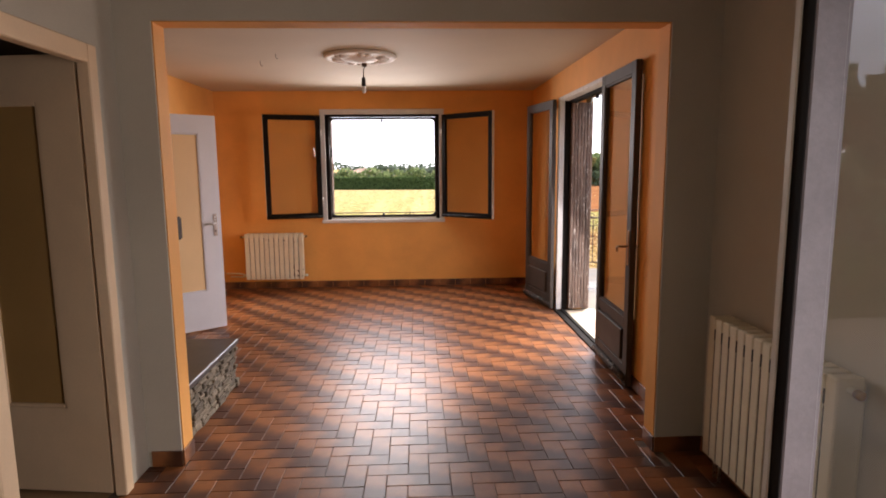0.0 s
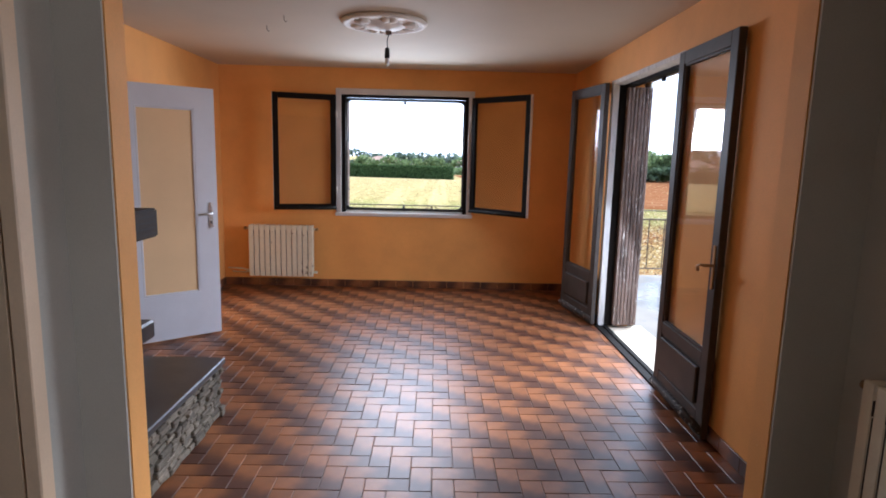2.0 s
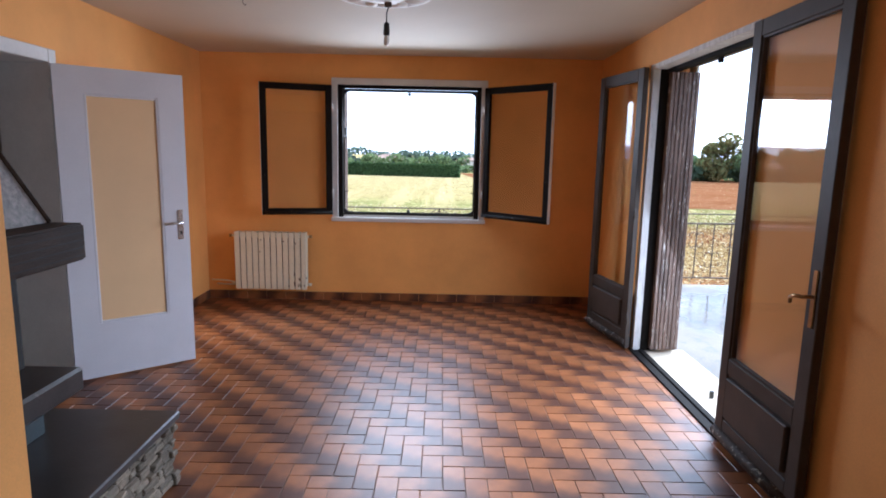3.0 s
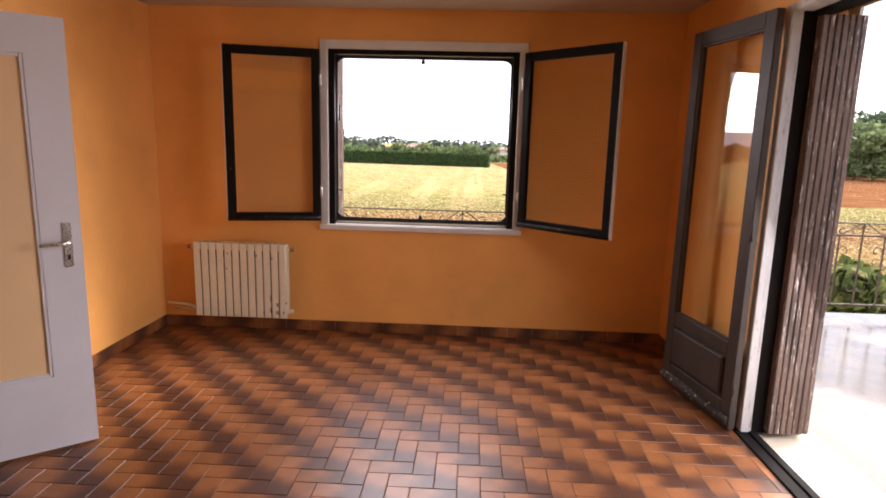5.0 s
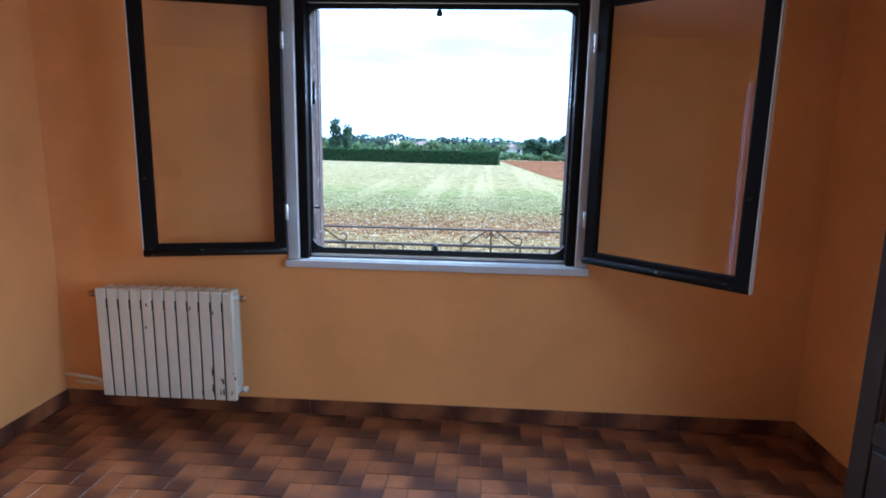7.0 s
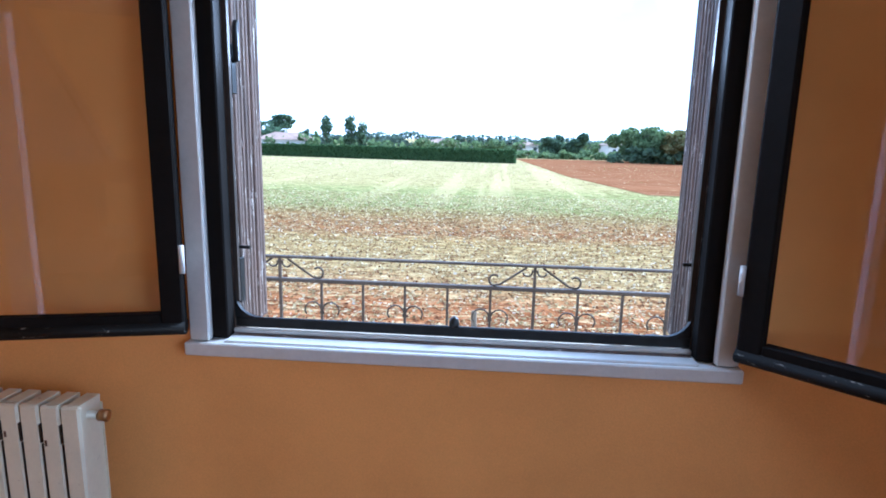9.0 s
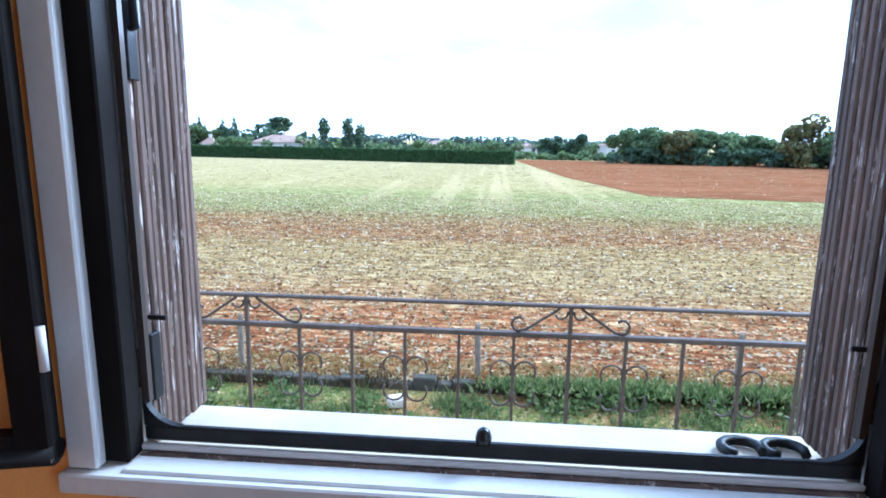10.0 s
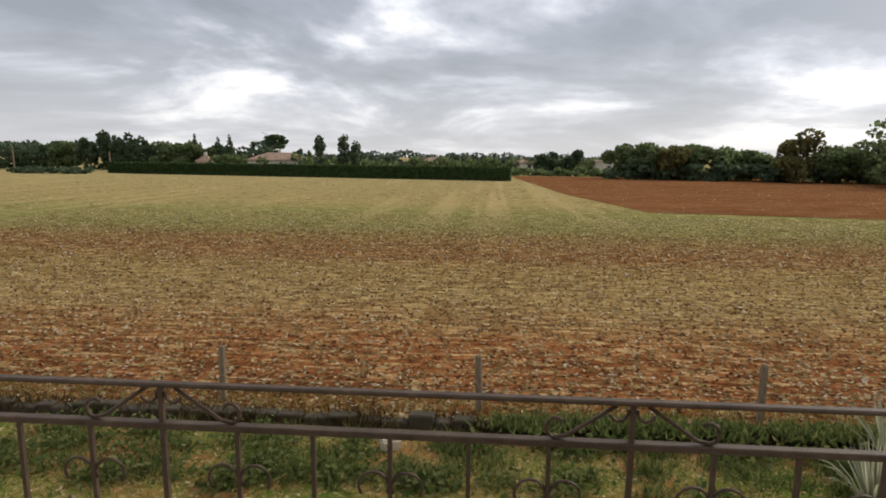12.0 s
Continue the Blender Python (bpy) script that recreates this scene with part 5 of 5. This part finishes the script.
for x, y, h, n, words in ((4.75, 14.7, 0.75, 60, "pale variegated strap-leaved plant"), (3.95, 13.75, 0.6, 70, "silvery withered strap-leaved plant")):
    g = thing("strap_plant", pose(x, y, GZ), words, "plant")
    bm = bmesh.new()
    for k in range(n):
        a, lean, w = sr.uniform(0, 6.3), sr.uniform(0.15, 1.0), 0.02
        d, s = Vector((math.cos(a), math.sin(a), 0)), Vector((-math.sin(a), math.cos(a), 0)) * w
        pts = [d * (0.04 + lean * h * u) + Vector((0, 0, h * (1.6 * u - 1.0 * lean * u * u))) for u in (0, 0.4, 0.75, 1.0)]
        prev = [bm.verts.new(pts[0] - s), bm.verts.new(pts[0] + s)]
        for u, p in enumerate(pts[1:]):
            q = [bm.verts.new(p - s * (0.85 - 0.35 * u)), bm.verts.new(p + s * (0.85 - 0.35 * u))]
            bm.faces.new((prev[0], prev[1], q[1], q[0]))
            prev = q
    part("leaves", bm, SILVER, g)
block = thing("stone_block", pose(-1.81, 14.65, GZ + 0.02, 0, 0, 20), "pale squarish stone lying in the weeds", "stone")
bm = boxes((-0.14, 0.14, -0.1, 0.1, 0, 0.17))
part("stone_body", bevelled(bm, 0.03, 2), SILL, block)
shrub = thing("shrub", pose(7.7, 14.0, GZ), "leafy green shrub beyond the terrace rail", "shrub")
srng = np.random.default_rng(77)
o = new("foliage", scatter_quads("foliage", crown_points([((srng.uniform(-0.9, 0.9), srng.uniform(-0.5, 0.5), srng.uniform(0.4, 1.9)), (0.5, 0.45, 0.4)) for _ in range(14)], 2600, srng), 0.09, srng, WEED, long=1.6))
o.parent = shrub
bm = bmesh.new()
for k in range(5):
    tube(bm, [(0.1 * k - 0.2, 0, -0.05), (0.35 * k - 0.7, 0.1, 1.3)], 0.025, 6)
part("stems", bm, BARK, shrub)

# ---- skirting and floor tiles ----
U = 0.106
AX, AY = -0.303, 4.541


def tile_verts(length, width, height=0.008, bevel=0.002):
    v = []
    for z, k in ((-height, 0), (-bevel, 0), (0, bevel)):
        v += [(sx * (length / 2 - k), sy * (width / 2 - k), z) for sx, sy in ((-1, -1), (1, -1), (1, 1), (-1, 1))]
    f = [(8, 9, 10, 11)] + [(a + i, a + (i + 1) % 4, a + 4 + (i + 1) % 4, a + 4 + i) for a in (0, 4) for i in range(4)]
    return v, f


def tile_mesh(name, length, width, mat):
    v, f = tile_verts(length, width)
    me = bpy.data.meshes.new(name)
    me.from_pydata(v, [], f)
    uv = me.uv_layers.new(name="along")
    for loop in me.loops:
        x, y, _ = v[loop.vertex_index]
        uv.data[loop.index].uv = (x / length + 0.5, y / width + 0.5)
    me.materials.append(mat)
    return me


tile_me = tile_mesh("tile", 2 * U - 0.003, U - 0.003, TILE)
placed, cut = [], []
ROOMS = ((X0, X1, Y0, Y1), (FX0, FX1, 0.0, FY1 - 0.012))
for i in range(-24, 20):
    for j in range(-46, 28):
        k = (i + j + 2) % 4
        if k not in (0, 2):
            continue
        cx, cy, turn = (AX + (i + 1) * U, AY + (j + 0.5) * U, 0) if k == 0 else (AX + (i + 0.5) * U, AY + (j + 1) * U, -90)
        hx, hy = (U, U / 2) if k == 0 else (U / 2, U)
        inside = (X0 - 0.02 < cx - hx and cx + hx < X1 + 0.02 and Y0 < cy - hy + 0.02 and cy + hy < Y1 + 0.01) or (FX0 - 0.08 < cx - hx and cx + hx < FX1 + 0.01 and 0 < cy and cy + hy < Y0 + 0.13 and (OX0 - 0.02 < cx - hx and cx + hx < OX1 + 0.03 or cy + hy < FY1 + 0.01))
        if inside:
            placed.append((cx, cy, turn))
            continue
        rooms = ((OX0, OX1, 0.0, Y1),) if OX0 < cx < OX1 and FY1 - 0.2 < cy < Y0 + 0.2 else ROOMS
        for x0, x1, y0, y1 in rooms:
            x0, x1, y0, y1 = max(x0, cx - hx + 0.0015), min(x1, cx + hx - 0.0015), max(y0, cy - hy + 0.0015), min(y1, cy + hy - 0.0015)
            if x1 - x0 > 0.01 and y1 - y0 > 0.01:
                cut.append((x0, x1, y0, y1, cx, cy, turn))
tr = random.Random(3)
near = [p for p in placed if -1.15 < p[0] < 0.95 and 2.6 < p[1] < 5.6]
near = sorted(near, key=lambda p: abs(p[0] + 0.1) + 0.6 * abs(p[1] - 3.9))[:300]
rest = sorted(set(placed) - set(near))
for x, y, turn in near:
    o = new("tile", tile_me)
    o.parent = floor
    o.matrix_basis = pose(x, y, tr.uniform(-0.0004, 0.0004), tr.uniform(-0.4, 0.4), tr.uniform(-0.4, 0.4), turn)
base_v, base_f = tile_verts(2 * U - 0.003, U - 0.003)
verts, faces, maps = [], [], []
for x, y, turn in rest:
    m, k = pose(x, y, tr.uniform(-0.0004, 0.0004), tr.uniform(-0.4, 0.4), tr.uniform(-0.4, 0.4), turn), len(verts)
    verts += [tuple(m @ Vector(v)) for v in base_v]
    maps += [v[0] / (2 * U - 0.0035) + 0.5 for v in base_v]
    faces += [tuple(a + k for a in f) for f in base_f]
for x0, x1, y0, y1, cx, cy, turn in cut:
    k, b = len(verts), 0.002
    for z, e in ((-0.008, 0), (-b, 0), (0, b)):
        ring = [(x0 + e, y0 + e), (x1 - e, y0 + e), (x1 - e, y1 - e), (x0 + e, y1 - e)]
        verts += [(x, y, z) for x, y in ring]
        maps += [(x - cx if turn == 0 else cy - y) / (2 * U) + 0.5 for x, y in ring]
    faces += [tuple(a + k for a in f) for f in base_f]
me = bpy.data.meshes.new("floor_tiles")
me.from_pydata(verts, [], faces)
uv = me.uv_layers.new(name="along")
for loop in me.loops:
    uv.data[loop.index].uv = (maps[loop.vertex_index], 0.5)
me.materials.append(TILE_REST)
o = tagged(new("floor_tiles", me), kind="stuff")
o.parent = floor

skirt = thing("baseboard", pose(0, 0, 0), "brown terracotta tile skirting along the walls", "baseboard", kind="structure")
skirt_me = tile_mesh("skirting_tile", 0.2, 0.085, TILE)
for a, b in (((X0, Y1), (X1, Y1)), ((X1, Y1), (X1, DY1 + 0.01)), ((X1, DY0 - 0.01), (X1, Y0)), ((X1, Y0), (OX1, Y0)), ((X0, 5.18), (X0, Y1)), ((OX1, Y0), (OX1, FY1 - 0.012)), ((OX0, FY1 - 0.012), (OX0, Y0)), ((OX1, FY1 - 0.012), (FX1, FY1 - 0.012)), ((FX0 + 0.02, FY1 - 0.012), (OX0, FY1 - 0.012)), ((FX1, FY1 - 0.012), (FX1, 1.34))):
    length = math.dist(a, b)
    n = max(1, round(length / 0.203))
    for k in range(n):
        u = (k + 0.5) / n
        x, y = a[0] + (b[0] - a[0]) * u, a[1] + (b[1] - a[1]) * u
        turn = math.degrees(math.atan2(b[1] - a[1], b[0] - a[0]))
        o = new("skirting_tile", skirt_me)
        o.parent = skirt
        m = pose(x, y, 0.0435, 0, 0, turn) @ pose(0, 0, 0, 90, 0, 0)
        room = (-0.5, 5.0) if y > FY1 + 0.05 or abs(x) < 1.0 else (0.0, 1.5)
        if (a, b)[0][0] == OX1 and b[0] == OX1 or a[0] == OX0 and b[0] == OX0:
            room = (0.0, y)
        normal = (m.to_3x3() @ Vector((0, 0, 1))).normalized()
        if normal.x * (room[0] - x) + normal.y * (room[1] - y) < 0:
            m = pose(x, y, 0.0435, 0, 0, turn + 180) @ pose(0, 0, 0, 90, 0, 0)
            normal = -normal
        if k % 2:
            m = m @ Matrix.Rotation(math.pi, 4, "Z")
        o.matrix_basis = Matrix.Translation(normal * 0.0085) @ m @ Matrix.Diagonal((length / n / 0.203, 1, 1, 1))
